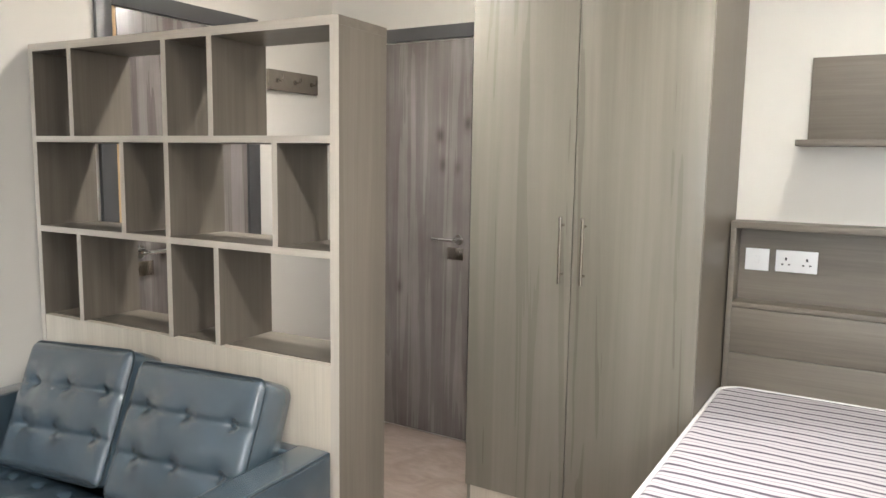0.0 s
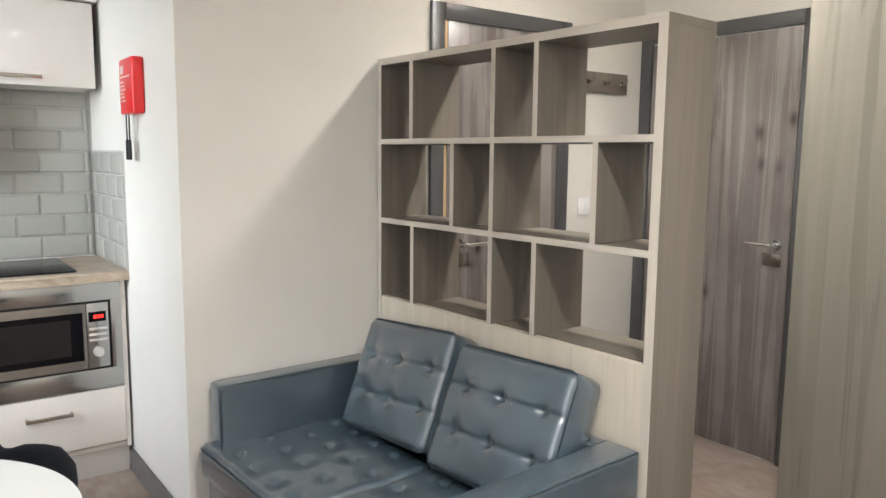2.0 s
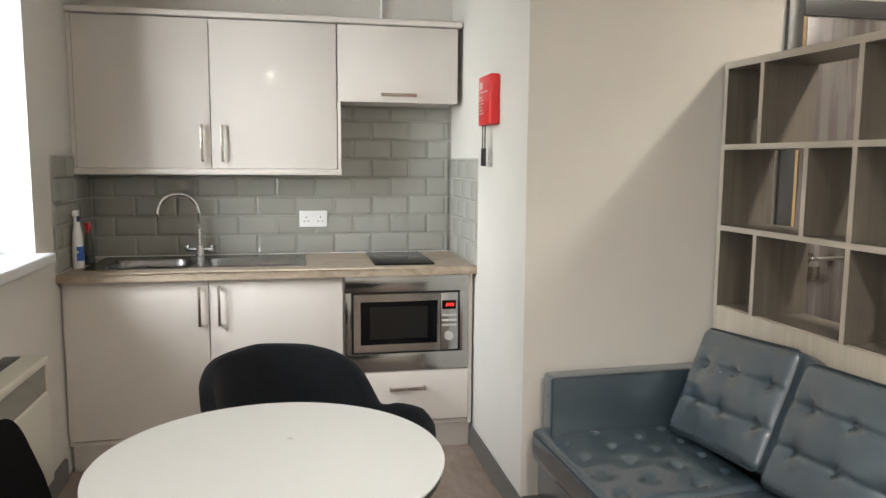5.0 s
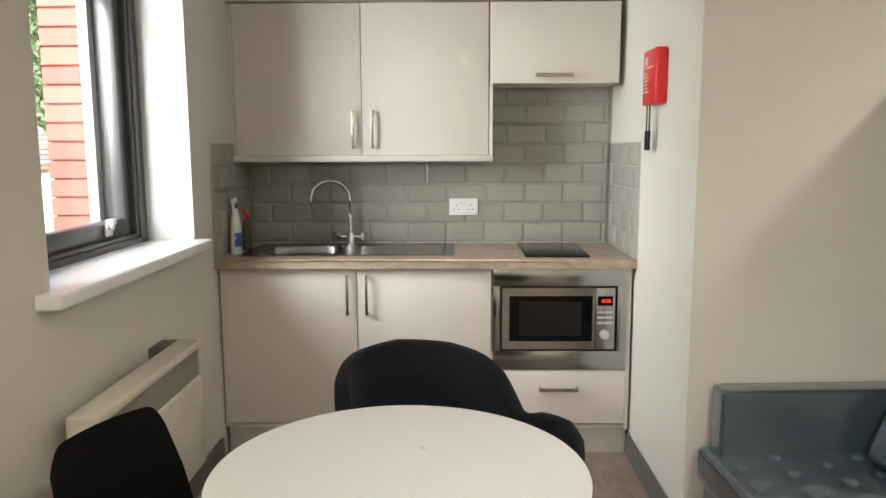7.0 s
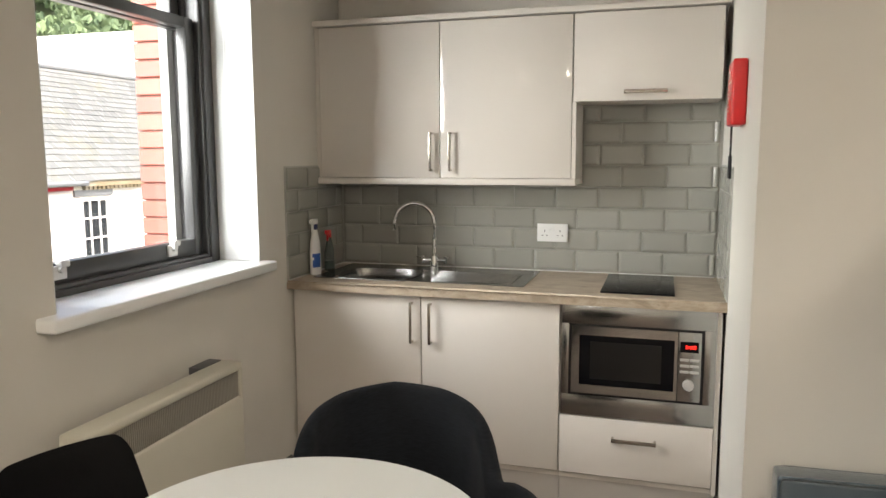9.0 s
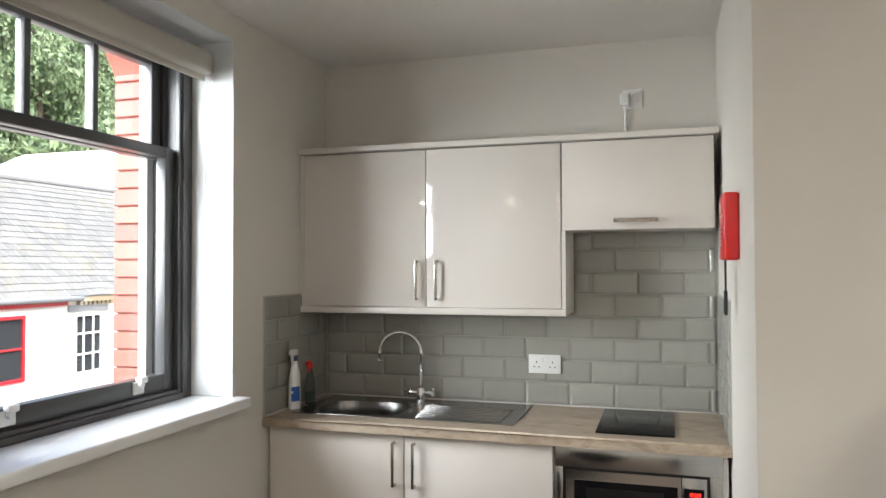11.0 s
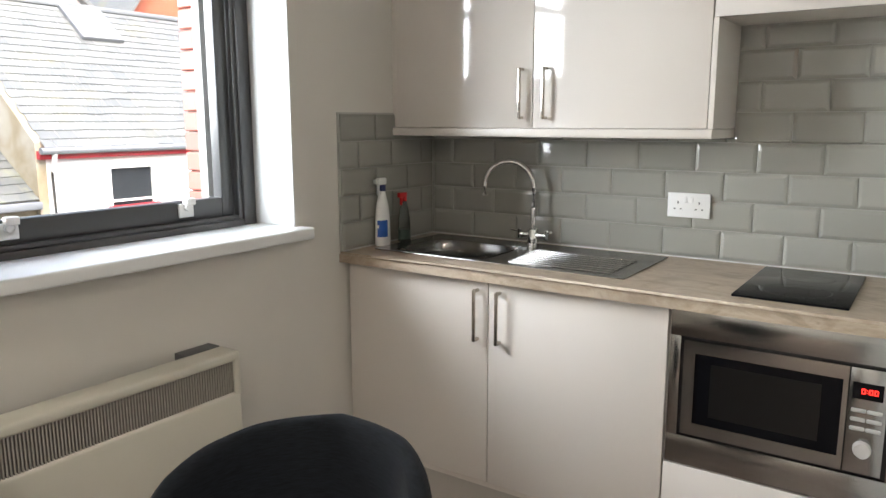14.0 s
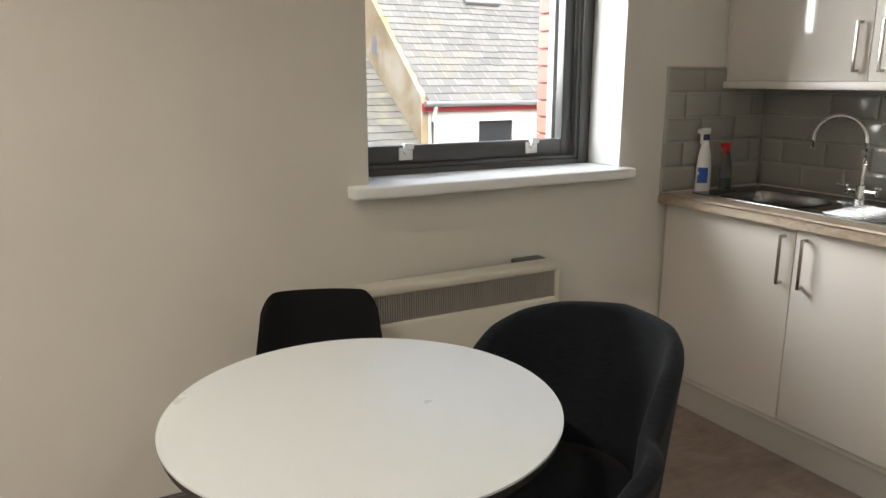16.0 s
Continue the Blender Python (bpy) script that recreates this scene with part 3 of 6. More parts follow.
# ---- kitchen ----
def handle(parent, x, y, z, length, upright=True, reach=0.03):
    """A D-shaped bar handle on a front that faces +x; (y, z) is its middle."""
    bm = bmesh.new()
    h = length / 2
    if upright:
        add_box(bm, x + reach - 0.006, x + reach, y - 0.006, y + 0.006, z - h, z + h, 0.0015)
        for s in (-1, 1):
            add_box(bm, x, x + reach - 0.003, y - 0.006, y + 0.006, z + s * (h - 0.005) - 0.005, z + s * (h - 0.005) + 0.005, 0.0015)
    else:
        add_box(bm, x + reach - 0.006, x + reach, y - h, y + h, z - 0.008, z + 0.008, 0.0015)
        for s in (-1, 1):
            add_box(bm, x, x + reach - 0.003, y + s * (h - 0.005) - 0.005, y + s * (h - 0.005) + 0.005, z - 0.008, z + 0.008, 0.0015)
    return part("handle", bm, M_NICKEL, parent, "satin nickel bar handle")


FX = -3.85
cab = thing("base_cabinet", (-4.12, 1.32, 0), "cream gloss sink base unit with two closed doors", "kitchen cabinet")
bm = bmesh.new()
add_box(bm, KX, FX - 0.022, WIN_Y + 0.002, WIN_Y + 0.02, 0.12, 0.865)
add_box(bm, KX, FX - 0.022, 1.91, 1.928, 0.12, 0.865)
add_box(bm, KX, FX - 0.022, WIN_Y + 0.02, 1.91, 0.12, 0.138)
add_box(bm, FX - 0.06, FX - 0.022, WIN_Y + 0.02, 1.91, 0.80, 0.865)
part("carcass", bm, M_CABMAT, cab, smooth=False)
part("plinth", box(-3.895, -3.877, WIN_Y + 0.016, 1.93, 0.001, 0.145), M_PLINTH, cab, "beige kickboard")
for y0, y1, hy in ((0.724, 1.328, 1.290), (1.332, 1.926, 1.375)):
    d = part("door", box(FX - 0.02, FX, y0, y1, 0.150, 0.862, 0.0012), M_CAB, cab, "cream gloss door")
    handle(d, FX, hy, 0.745, 0.178)
app = thing("appliance_cabinet", (-4.12, 2.24, 0), "cream unit with a drawer under the built-in microwave", "kitchen cabinet")
bm = bmesh.new()
add_box(bm, KX, FX - 0.022, 1.930, 1.948, 0.12, 0.865)
add_box(bm, KX, FX - 0.004, 2.532, 2.548, 0.12, 0.865)
add_box(bm, KX, FX - 0.022, 1.948, 2.532, 0.12, 0.138)
add_box(bm, KX, FX - 0.022, 1.948, 2.532, 0.385, 0.40)
part("carcass", bm, M_CABMAT, app, smooth=False)
part("plinth", box(-3.895, -3.877, 1.932, 2.544, 0.001, 0.145), M_PLINTH, app, "beige kickboard")
d = part("drawer", box(FX - 0.02, FX, 1.932, 2.53, 0.150, 0.396, 0.0012), M_CAB, app, "cream gloss drawer front")
handle(d, FX, 2.231, 0.315, 0.175, False)

mw = thing("microwave", (-4.05, 2.23, 0.402), "stainless steel built-in microwave with black glass door", "microwave")
bm = bmesh.new()
a0, a1, c0, c1 = 1.936, 2.530, 0.402, 0.862      # surround
i0, i1, e0, e1 = 1.966, 2.486, 0.488, 0.784      # opening
X0, X1 = FX - 0.012, FX + 0.002
add_box(bm, X0, X1, a0, a1, c0, e0, 0.0012)
add_box(bm, X0, X1, a0, a1, e1, c1, 0.0012)
add_box(bm, X0, X1, a0, i0, e0, e1, 0.0012)
add_box(bm, X0, X1, i1, a1, e0, e1, 0.0012)
part("trim_frame", bm, M_STEEL, mw)
part("oven_body", box(-4.30, FX - 0.014, i0 - 0.005, i1 + 0.005, 0.41, 0.80), M_BLACK, mw)
m0, m1, n0, n1 = i0 + 0.010, i1 - 0.010, e0 + 0.009, e1 - 0.009
pw = 2.388                                        # door ends, panel begins
bm = bmesh.new()
add_box(bm, FX - 0.012, FX + 0.004, m0, pw, n0, n0 + 0.036)
add_box(bm, FX - 0.012, FX + 0.004, m0, pw, n1 - 0.036, n1)
add_box(bm, FX - 0.012, FX + 0.004, m0, m0 + 0.032, n0 + 0.036, n1 - 0.036)
add_box(bm, FX - 0.012, FX + 0.004, pw - 0.012, pw, n0 + 0.036, n1 - 0.036)
bmesh.ops.remove_doubles(bm, verts=bm.verts, dist=0.0001)
dr = part("door", bm, M_STEEL, mw, smooth=False)
part("door_glass", box(FX - 0.01, FX + 0.0015, m0 + 0.032, pw - 0.012, n0 + 0.036, n1 - 0.036), M_BLACKGL, dr, "black glass", smooth=False)
part("door_mesh", box(FX + 0.0015, FX + 0.0022, m0 + 0.075, pw - 0.06, n0 + 0.062, n1 - 0.062), mat("screen_mesh", (0.0025, 0.0025, 0.0025), 0.3), dr, smooth=False)
cp = part("control_panel", box(FX - 0.012, FX + 0.004, pw + 0.003, m1, n0, n1, 0.001), M_STEEL, mw)
part("display", box(FX + 0.004, FX + 0.005, pw + 0.010, m1 - 0.010, 0.695, 0.738), M_BLACKGL, cp, "black display window", smooth=False)


def seven_seg(bm, x, y, z, w, h, on):
    t = w * 0.2
    seg = dict(a=(0, h - t, w, h), d=(0, 0, w, t), g=(0, h / 2 - t / 2, w, h / 2 + t / 2), f=(0, h / 2, t, h), b=(w - t, h / 2, w, h), e=(0, 0, t, h / 2), c=(w - t, 0, w, h / 2))
    for s in on:
        u0, v0, u1, v1 = seg[s]
        add_box(bm, x, x + 0.0006, y + u0, y + u1, z + v0, z + v1)


bm = bmesh.new()
for dy in (0.030, 0.046, 0.058):
    seven_seg(bm, FX + 0.005, pw + dy, 0.710, 0.0085, 0.013, "abcdef")
for dz in (0.7125, 0.7185):
    add_box(bm, FX + 0.005, FX + 0.0056, pw + 0.0415, pw + 0.0432, dz, dz + 0.002)
part("digits", bm, M_LED, cp, "glowing red figures", smooth=False)
bm = bmesh.new()
for r in range(3):
    for y0, y1 in ((pw + 0.010, pw + 0.044), (pw + 0.046, pw + 0.080)):
        z = 0.660 - r * 0.024
        add_box(bm, FX + 0.004, FX + 0.008, y0, y1, z, z + 0.010, 0.003)
part("buttons", bm, mat("button_silver", (0.6, 0.6, 0.58), 0.35, 0.6), cp)
bm = add_cyl(bmesh.new(), (FX + 0.004, 2.431, 0.565), (FX + 0.022, 2.431, 0.565), 0.0215, 0.019, 28, 0.002)
part("dial", bm, mat("dial_silver", (0.55, 0.54, 0.52), 0.35, 0.5), cp, "round silver dial")

# worktop with the sink cut-out
WTX = -3.81
SKX0, SKX1, SKY0, SKY1 = -4.365, -3.925, 0.785, 1.762
bm = bmesh.new()
hx0, hx1, hy0, hy1 = -4.25, -3.955, 0.86, 1.235
add_box(bm, KX, WTX, WIN_Y + 0.001, hy0, 0.867, 0.905, 0.0)
add_box(bm, KX, WTX, hy1, NY - 0.001, 0.867, 0.905, 0.0)
add_box(bm, KX, hx0, hy0, hy1, 0.867, 0.905, 0.0)
add_box(bm, hx1, WTX, hy0, hy1, 0.867, 0.905, 0.0)
bmesh.ops.remove_doubles(bm, verts=bm.verts, dist=0.0001)
es = [e for e in bm.edges if all(abs(v.co.x - WTX) < 1e-4 and abs(v.co.z - 0.905) < 1e-4 for v in e.verts)]
bmesh.ops.bevel(bm, geom=es, offset=0.007, segments=4, affect="EDGES")
worktop = thing("worktop", (-4.11, 1.63, 0.867), "beige stone-print laminate worktop over the kitchen units", "worktop")
part("slab", bm, M_TOP, worktop)
bm = bmesh.new()
add_box(bm, KX + 0.013, KX + 0.018, WIN_Y + 0.014, NY - 0.014, 0.9052, 0.9085, 0.001)
add_box(bm, KX + 0.013, WTX - 0.01, WIN_Y + 0.0095, WIN_Y + 0.014, 0.9052, 0.9085, 0.001)
part("sealant", bm, M_PLASTIC, worktop, "thin white sealant bead")

sink = thing("kitchen_sink", (-4.15, 1.27, 0.905), "stainless steel inset sink with drainer on the worktop", "sink")


def sink_bm():
    bm = bmesh.new()
    z = 0.910
    # rim round bowl and drainer
    add_box(bm, SKX0, hx0 + 0.002, SKY0, SKY1, 0.9055, z, 0.002)
    add_box(bm, hx1 - 0.002, SKX1, SKY0, SKY1, 0.9055, z, 0.002)
    add_box(bm, hx0 + 0.002, hx1 - 0.002, SKY0, hy0 + 0.002, 0.9055, z, 0.0)
    add_box(bm, hx0 + 0.002, hx1 - 0.002, hy1 - 0.002, SKY1, 0.9055, z - 0.001, 0.0)
    return bm


part("sink_deck", sink_bm(), M_SINK, sink, smooth=False)


def bowl(u, v):
    a = 2 * math.pi * u
    hw, hd = (hy1 - hy0) / 2 - 0.004, (hx1 - hx0) / 2 - 0.004
    prof = [(1.06, 0.001), (1.0, -0.001), (0.97, -0.012), (0.93, -0.08), (0.88, -0.12), (0.70, -0.14), (0.12, -0.142)]
    t = v * (len(prof) - 1)
    i = min(int(t), len(prof) - 2)
    s = prof[i][0] + (prof[i + 1][0] - prof[i][0]) * (t - i)
    d = prof[i][1] + (prof[i + 1][1] - prof[i][1]) * (t - i)
    e = 4.5
    ca, sa = math.cos(a), math.sin(a)
    rr = (abs(ca) ** e + abs(sa) ** e) ** (-1 / e)
    return ((hx0 + hx1) / 2 + hd * s * rr * ca, (hy0 + hy1) / 2 + hw * s * rr * sa, 0.9105 + d)


part("bowl", grid_bm(bowl, 48, 12, True), M_SINK, sink, "deep steel bowl")
bm = add_cyl(bmesh.new(), ((hx0 + hx1) / 2, (hy0 + hy1) / 2, 0.768), ((hx0 + hx1) / 2, (hy0 + hy1) / 2, 0.772), 0.04, seg=24)
part("waste", bm, M_CHROME, sink, "chrome waste")
bm = bmesh.new()
for k in range(8):
    x = -4.215 + k * 0.034
    add_box(bm, x - 0.008, x + 0.008, 1.31 + 0.004 * k, 1.70, 0.9085, 0.9135, 0.002)
part("drainer_ribs", bm, M_SINK, sink, "raised drainer ribs")

tap = thing("kitchen_tap", (-4.342, 1.238, 0.911), "chrome swan-neck mixer tap behind the sink", "tap")
bm = add_cyl(bmesh.new(), (-4.342, 1.238, 0.910), (-4.342, 1.238, 0.965), 0.024, 0.020, 24, 0.003)
part("tap_base", bm, M_CHROME, tap)
bm = bmesh.new()
pts = [(-4.342, 1.238, 0.96), (-4.342, 1.238, 1.05), (-4.342, 1.238, 1.13)]
ca, sa = -0.42, -0.91
ux, uy = 0.25, -0.968
for k in range(1, 17):
    a = math.pi * k / 16
    d = 0.098 * (1 - math.cos(a))
    pts.append((-4.342 + ux * d, 1.238 + uy * d, 1.13 + 0.098 * math.sin(a)))
pts.append((-4.342 + ux * 0.196, 1.238 + uy * 0.196, 1.095))
tube(bm, pts, 0.0105, 16)
part("spout", bm, M_CHROME, tap, "curved chrome spout")
for s in (-1, 1):
    bm = add_cyl(bmesh.new(), (-4.342, 1.238 + s * 0.015, 0.945), (-4.342, 1.238 + s * 0.058, 0.945), 0.011, 0.011, 18, 0.002)
    add_cyl(bm, (-4.342, 1.238 + s * 0.058, 0.932), (-4.342, 1.238 + s * 0.058, 0.963), 0.0095, 0.0095, 16, 0.002)
    add_cyl(bm, (-4.342, 1.238 + s * 0.058, 0.957), (-4.318, 1.238 + s * 0.088, 0.965), 0.004, 0.004, 10)
    part("lever", bm, M_CHROME, tap, "chrome lever")

hob = thing("hob", (-4.12, 2.22, 0.905), "small black glass two-ring hob set on the worktop", "hob")
part("glass_top", box(-4.36, -3.892, 2.082, 2.37, 0.9055, 0.912, 0.001), M_BLACKGL, hob)
bm = bmesh.new()
for hx, r in ((-4.24, 0.075), (-4.03, 0.09)):
    r1 = bmesh.ops.create_circle(bm, segments=40, radius=r, matrix=Matrix.Translation((hx, 2.226, 0.9123)))
    r2 = bmesh.ops.create_circle(bm, segments=40, radius=r - 0.002, matrix=Matrix.Translation((hx, 2.226, 0.9123)))
    bmesh.ops.bridge_loops(bm, edges=[e for e in bm.edges if all(v in r1["verts"] + r2["verts"] for v in e.verts)])
part("ring_mark", bm, mat("hob_print", (0.018, 0.018, 0.018), 0.2), hob)

# wall units
UX = -4.14
up = thing("wall_cabinet", (-4.28, 1.33, 1.355), "cream high-gloss wall unit with two closed doors", "kitchen cabinet")
bm = bmesh.new()
add_box(bm, KX, UX - 0.021, WIN_Y + 0.004, WIN_Y + 0.022, 1.357, 2.055)
add_box(bm, KX, UX - 0.021, 1.908, 1.926, 1.357, 2.055)
add_box(bm, KX, UX - 0.021, WIN_Y + 0.022, 1.908, 1.357, 1.375)
add_box(bm, KX, UX - 0.021, WIN_Y + 0.022, 1.908, 2.037, 2.055)
part("carcass", bm, M_CABMAT, up, smooth=False)
part("filler", box(UX - 0.02, UX - 0.004, WIN_Y + 0.002, 0.731, 1.357, 2.055), M_CAB, up)
for y0, y1, hy in ((0.734, 1.328, 1.290), (1.332, 1.924, 1.382)):
    d = part("door", box(UX - 0.02, UX, y0, y1, 1.358, 2.053, 0.0012), M_CAB, up, "cream gloss door")
    handle(d, UX, hy, 1.476, 0.175)
part("light_rail", box(UX - 0.30, UX + 0.012, WIN_Y + 0.003, 1.944, 1.327, 1.356, 0.002), M_CABMAT, up)
part("end_panel", box(KX, UX + 0.004, 1.9285, 1.944, 1.357, 1.684), M_CABMAT, up)
short = thing("bridging_cabinet", (-4.28, 2.23, 1.685), "short cream gloss wall unit over the hob", "kitchen cabinet")
bm = box(KX, UX - 0.021, 1.930, 2.529, 1.687, 2.055)
part("carcass", bm, M_CABMAT, short, smooth=False)
d = part("door", box(UX - 0.02, UX, 1.930, 2.53, 1.686, 2.053, 0.0012), M_CAB, short, "cream gloss lift-up door")
handle(d, UX, 2.229, 1.722, 0.175, False)
solid("cornice", box(KX, UX + 0.022, WIN_Y + 0.002, NY - 0.012, 2.058, 2.084, 0.004), M_CABMAT, "cream cornice strip along the tops of the wall units", "cornice")

# sockets and switches
def plate_x(name, x, y0, y1, z0, z1, label, category, gangs=2, switch=False):
    """An electrical plate on a wall that faces +x."""
    t = thing(name, (x, (y0 + y1) / 2, z0), label, category)
    part("face_plate", box(x, x + 0.009, y0, y1, z0, z1, 0.002), M_PLASTIC, t)
    w = (y1 - y0) / gangs
    for g in range(gangs):
        c = y0 + w * (g + 0.5)
        if switch:
            part("rocker", box(x + 0.009, x + 0.013, c - 0.008, c + 0.008, (z0 + z1) / 2 - 0.014, (z0 + z1) / 2 + 0.014, 0.001), M_PLASTIC, t)
        else:
            s = 1 if g == 0 else -1
            part("rocker", box(x + 0.009, x + 0.012, c + s * 0.026 - 0.006, c + s * 0.026 + 0.006, z1 - 0.034, z1 - 0.014, 0.001), M_PLASTIC, t)
            bm = bmesh.new()
            zc = z0 + 0.030
            add_box(bm, x + 0.0088, x + 0.0093, c - 0.002, c + 0.002, zc + 0.017, zc + 0.026)
            for q in (-1, 1):
                add_box(bm, x + 0.0088, x + 0.0093, c + q * 0.011 - 0.0035, c + q * 0.011 + 0.0035, zc - 0.002, zc + 0.002)
            part("pin_holes", bm, M_BLACK, t, "dark socket holes", smooth=False)
    return t


plate_x("double_socket", KX + 0.0125, 1.738, 1.884, 1.048, 1.134, "white double switched socket on the tiled splashback", "socket")
plate_x("light_switch", SX, 4.515, 4.601, 1.12, 1.206, "white light switch on the hall wall", "light switch", 1, True)
plate_x("fused_outlet", KX, 2.165, 2.251, 2.235, 2.321, "white fused outlet on the wall above the units", "socket", 1, True)
plug = thing("plug", (KX + 0.01, 2.18, 2.09), "white plug with its cable going down behind the cornice", "plug")
bm = box(KX + 0.014, KX + 0.05, 2.155, 2.197, 2.245, 2.30, 0.008, 3)
part("plug_top", bm, M_PLASTIC, plug)
part("cable", tube(bmesh.new(), [(KX + 0.03, 2.176, 2.25), (KX + 0.02, 2.177, 2.20), (KX + 0.012, 2.178, 2.14), (KX + 0.012, 2.178, 2.086)], 0.006), M_PLASTIC, plug, "white cable")

# bottles on the worktop
spray = thing("spray_bottle", (-4.04, 0.765, 0.906), "white cleaner spray bottle with a blue label on the worktop", "bottle")
spray.location = (-4.02, 0.75, 0.906)


def ell_loft(x, y, prof, seg=28):
    bm = bmesh.new()
    rings = [[bm.verts.new((x + a * math.cos(2 * math.pi * k / seg), y + b * math.sin(2 * math.pi * k / seg), z)) for k in range(seg)] for z, a, b in prof]
    for p, q in zip(rings, rings[1:]):
        for k in range(seg):
            bm.faces.new((p[k], p[(k + 1) % seg], q[(k + 1) % seg], q[k]))
    bm.faces.new(rings[0][::-1])
    bm.faces.new(rings[-1])
    return bm


sx, sy, Z = -4.02, 0.750, 0.906
part("body", ell_loft(sx, sy, [(Z, 0.034, 0.022), (Z + 0.006, 0.037, 0.025), (Z + 0.10, 0.036, 0.024), (Z + 0.15, 0.030, 0.021), (Z + 0.19, 0.018, 0.015), (Z + 0.205, 0.013, 0.013), (Z + 0.215, 0.013, 0.013)]), M_PLASTIC, spray)
M_BLUELAB = mat("blue_label", (0.02, 0.10, 0.42), 0.35)
M_NAVY = mat("navy_plastic", (0.012, 0.02, 0.10), 0.35)
bm = bmesh.new()
rings = []
for z, ra, rb in ((Z + 0.035, 0.0378, 0.0258), (Z + 0.085, 0.0373, 0.0253), (Z + 0.10, 0.0370, 0.0250)):
    rings.append([bm.verts.new((sx + ra * math.cos(radians(a)), sy + rb * math.sin(radians(a)), z)) for a in range(8, 90, 9)])
for p, q in zip(rings, rings[1:]):
    for k in range(len(p) - 1):
        bm.faces.new((p[k], p[k + 1], q[k + 1], q[k]))
lab = part("label_band", bm, M_BLUELAB, spray, "blue and white printed label")
bm = bmesh.new()
for z0, w in ((0.070, 0.022),):
    add_box(bm, sx + 0.0372, sx + 0.0382, sy + 0.001, sy + 0.001 + w * 0.5, Z + z0, Z + z0 + 0.012)
part("label_bars", bm, M_PLASTIC, lab, smooth=False)
part("collar", add_cyl(bmesh.new(), (sx, sy, Z + 0.212), (sx, sy, Z + 0.235), 0.015, 0.014, 20, 0.001), M_NAVY, spray, "navy blue collar")
bm = box(sx - 0.018, sx + 0.030, sy - 0.010, sy + 0.010, Z + 0.235, Z + 0.262, 0.004)
part("spray_head", bm, M_PLASTIC, spray, "white spray head")
bm = box(sx + 0.026, sx + 0.046, sy - 0.007, sy + 0.007, Z + 0.240, Z + 0.257, 0.002)
add_box(bm, sx + 0.020, sx + 0.027, sy - 0.006, sy + 0.006, Z + 0.195, Z + 0.240, 0.002)
part("trigger", bm, M_PLASTIC, spray, "white trigger and nozzle")

sx, sy = -4.135, 0.768
soap = thing("soap_bottle", (sx, sy, Z), "small clear bottle with dark label and red trigger", "bottle")
M_CLEARPL = mat("clear_plastic", (0.25, 0.27, 0.25), 0.15)
bsdf(M_CLEARPL).inputs["Transmission Weight"].default_value = 0.7
bsdf(M_CLEARPL).inputs["IOR"].default_value = 1.3
part("body", ell_loft(sx, sy, [(Z, 0.026, 0.020), (Z + 0.005, 0.029, 0.023), (Z + 0.09, 0.028, 0.022), (Z + 0.13, 0.018, 0.016), (Z + 0.155, 0.011, 0.011), (Z + 0.165, 0.011, 0.011)]), M_CLEARPL, soap)
part("label_band", ell_loft(sx, sy, [(Z + 0.012, 0.0296, 0.0236), (Z + 0.05, 0.0292, 0.0232)]), mat("dark_label", (0.03, 0.05, 0.04), 0.4), soap, "dark green label")
bm = box(sx - 0.012, sx + 0.034, sy - 0.008, sy + 0.008, Z + 0.178, Z + 0.198, 0.003)
add_box(bm, sx + 0.016, sx + 0.022, sy - 0.005, sy + 0.005, Z + 0.148, Z + 0.180, 0.001)
add_cyl(bm, (sx, sy, Z + 0.163), (sx, sy, Z + 0.182), 0.012, 0.011, 16)
part("trigger", bm, M_RED, soap, "red trigger head")

# fire blanket on the nook's side wall
fb = thing("fire_blanket", (-3.36, NY - 0.03, 1.555), "red wall-mounted fire blanket case with black pull tapes", "fire blanket")
part("case", box(-3.645, -3.455, NY - 0.046, NY - 0.001, 1.553, 1.762, 0.008, 3), M_RED, fb)
bm = bmesh.new()
add_box(bm, -3.62, -3.57, NY - 0.0472, NY - 0.0462, 1.705, 1.735)
add_box(bm, -3.62, -3.49, NY - 0.0472, NY - 0.0462, 1.69, 1.696)
for k in range(6):
    add_box(bm, -3.625, -3.575 + 0.012 * (k % 3), NY - 0.0472, NY - 0.0462, 1.670 - 0.014 * k, 1.676 - 0.014 * k)
part("print", bm, mat("pale_print", (0.75, 0.55, 0.50), 0.4), fb, "pale printed instructions", smooth=False)
for dx in (-3.615, -3.575):
    bm = bmesh.new()
    add_box(bm, dx - 0.006, dx + 0.006, NY - 0.034, NY - 0.031, 1.41, 1.556)
    add_box(bm, dx - 0.012, dx + 0.012, NY - 0.037, NY - 0.029, 1.378, 1.455, 0.002)
    part("pull_tape", bm, M_TAPE, fb, "black pull tape")

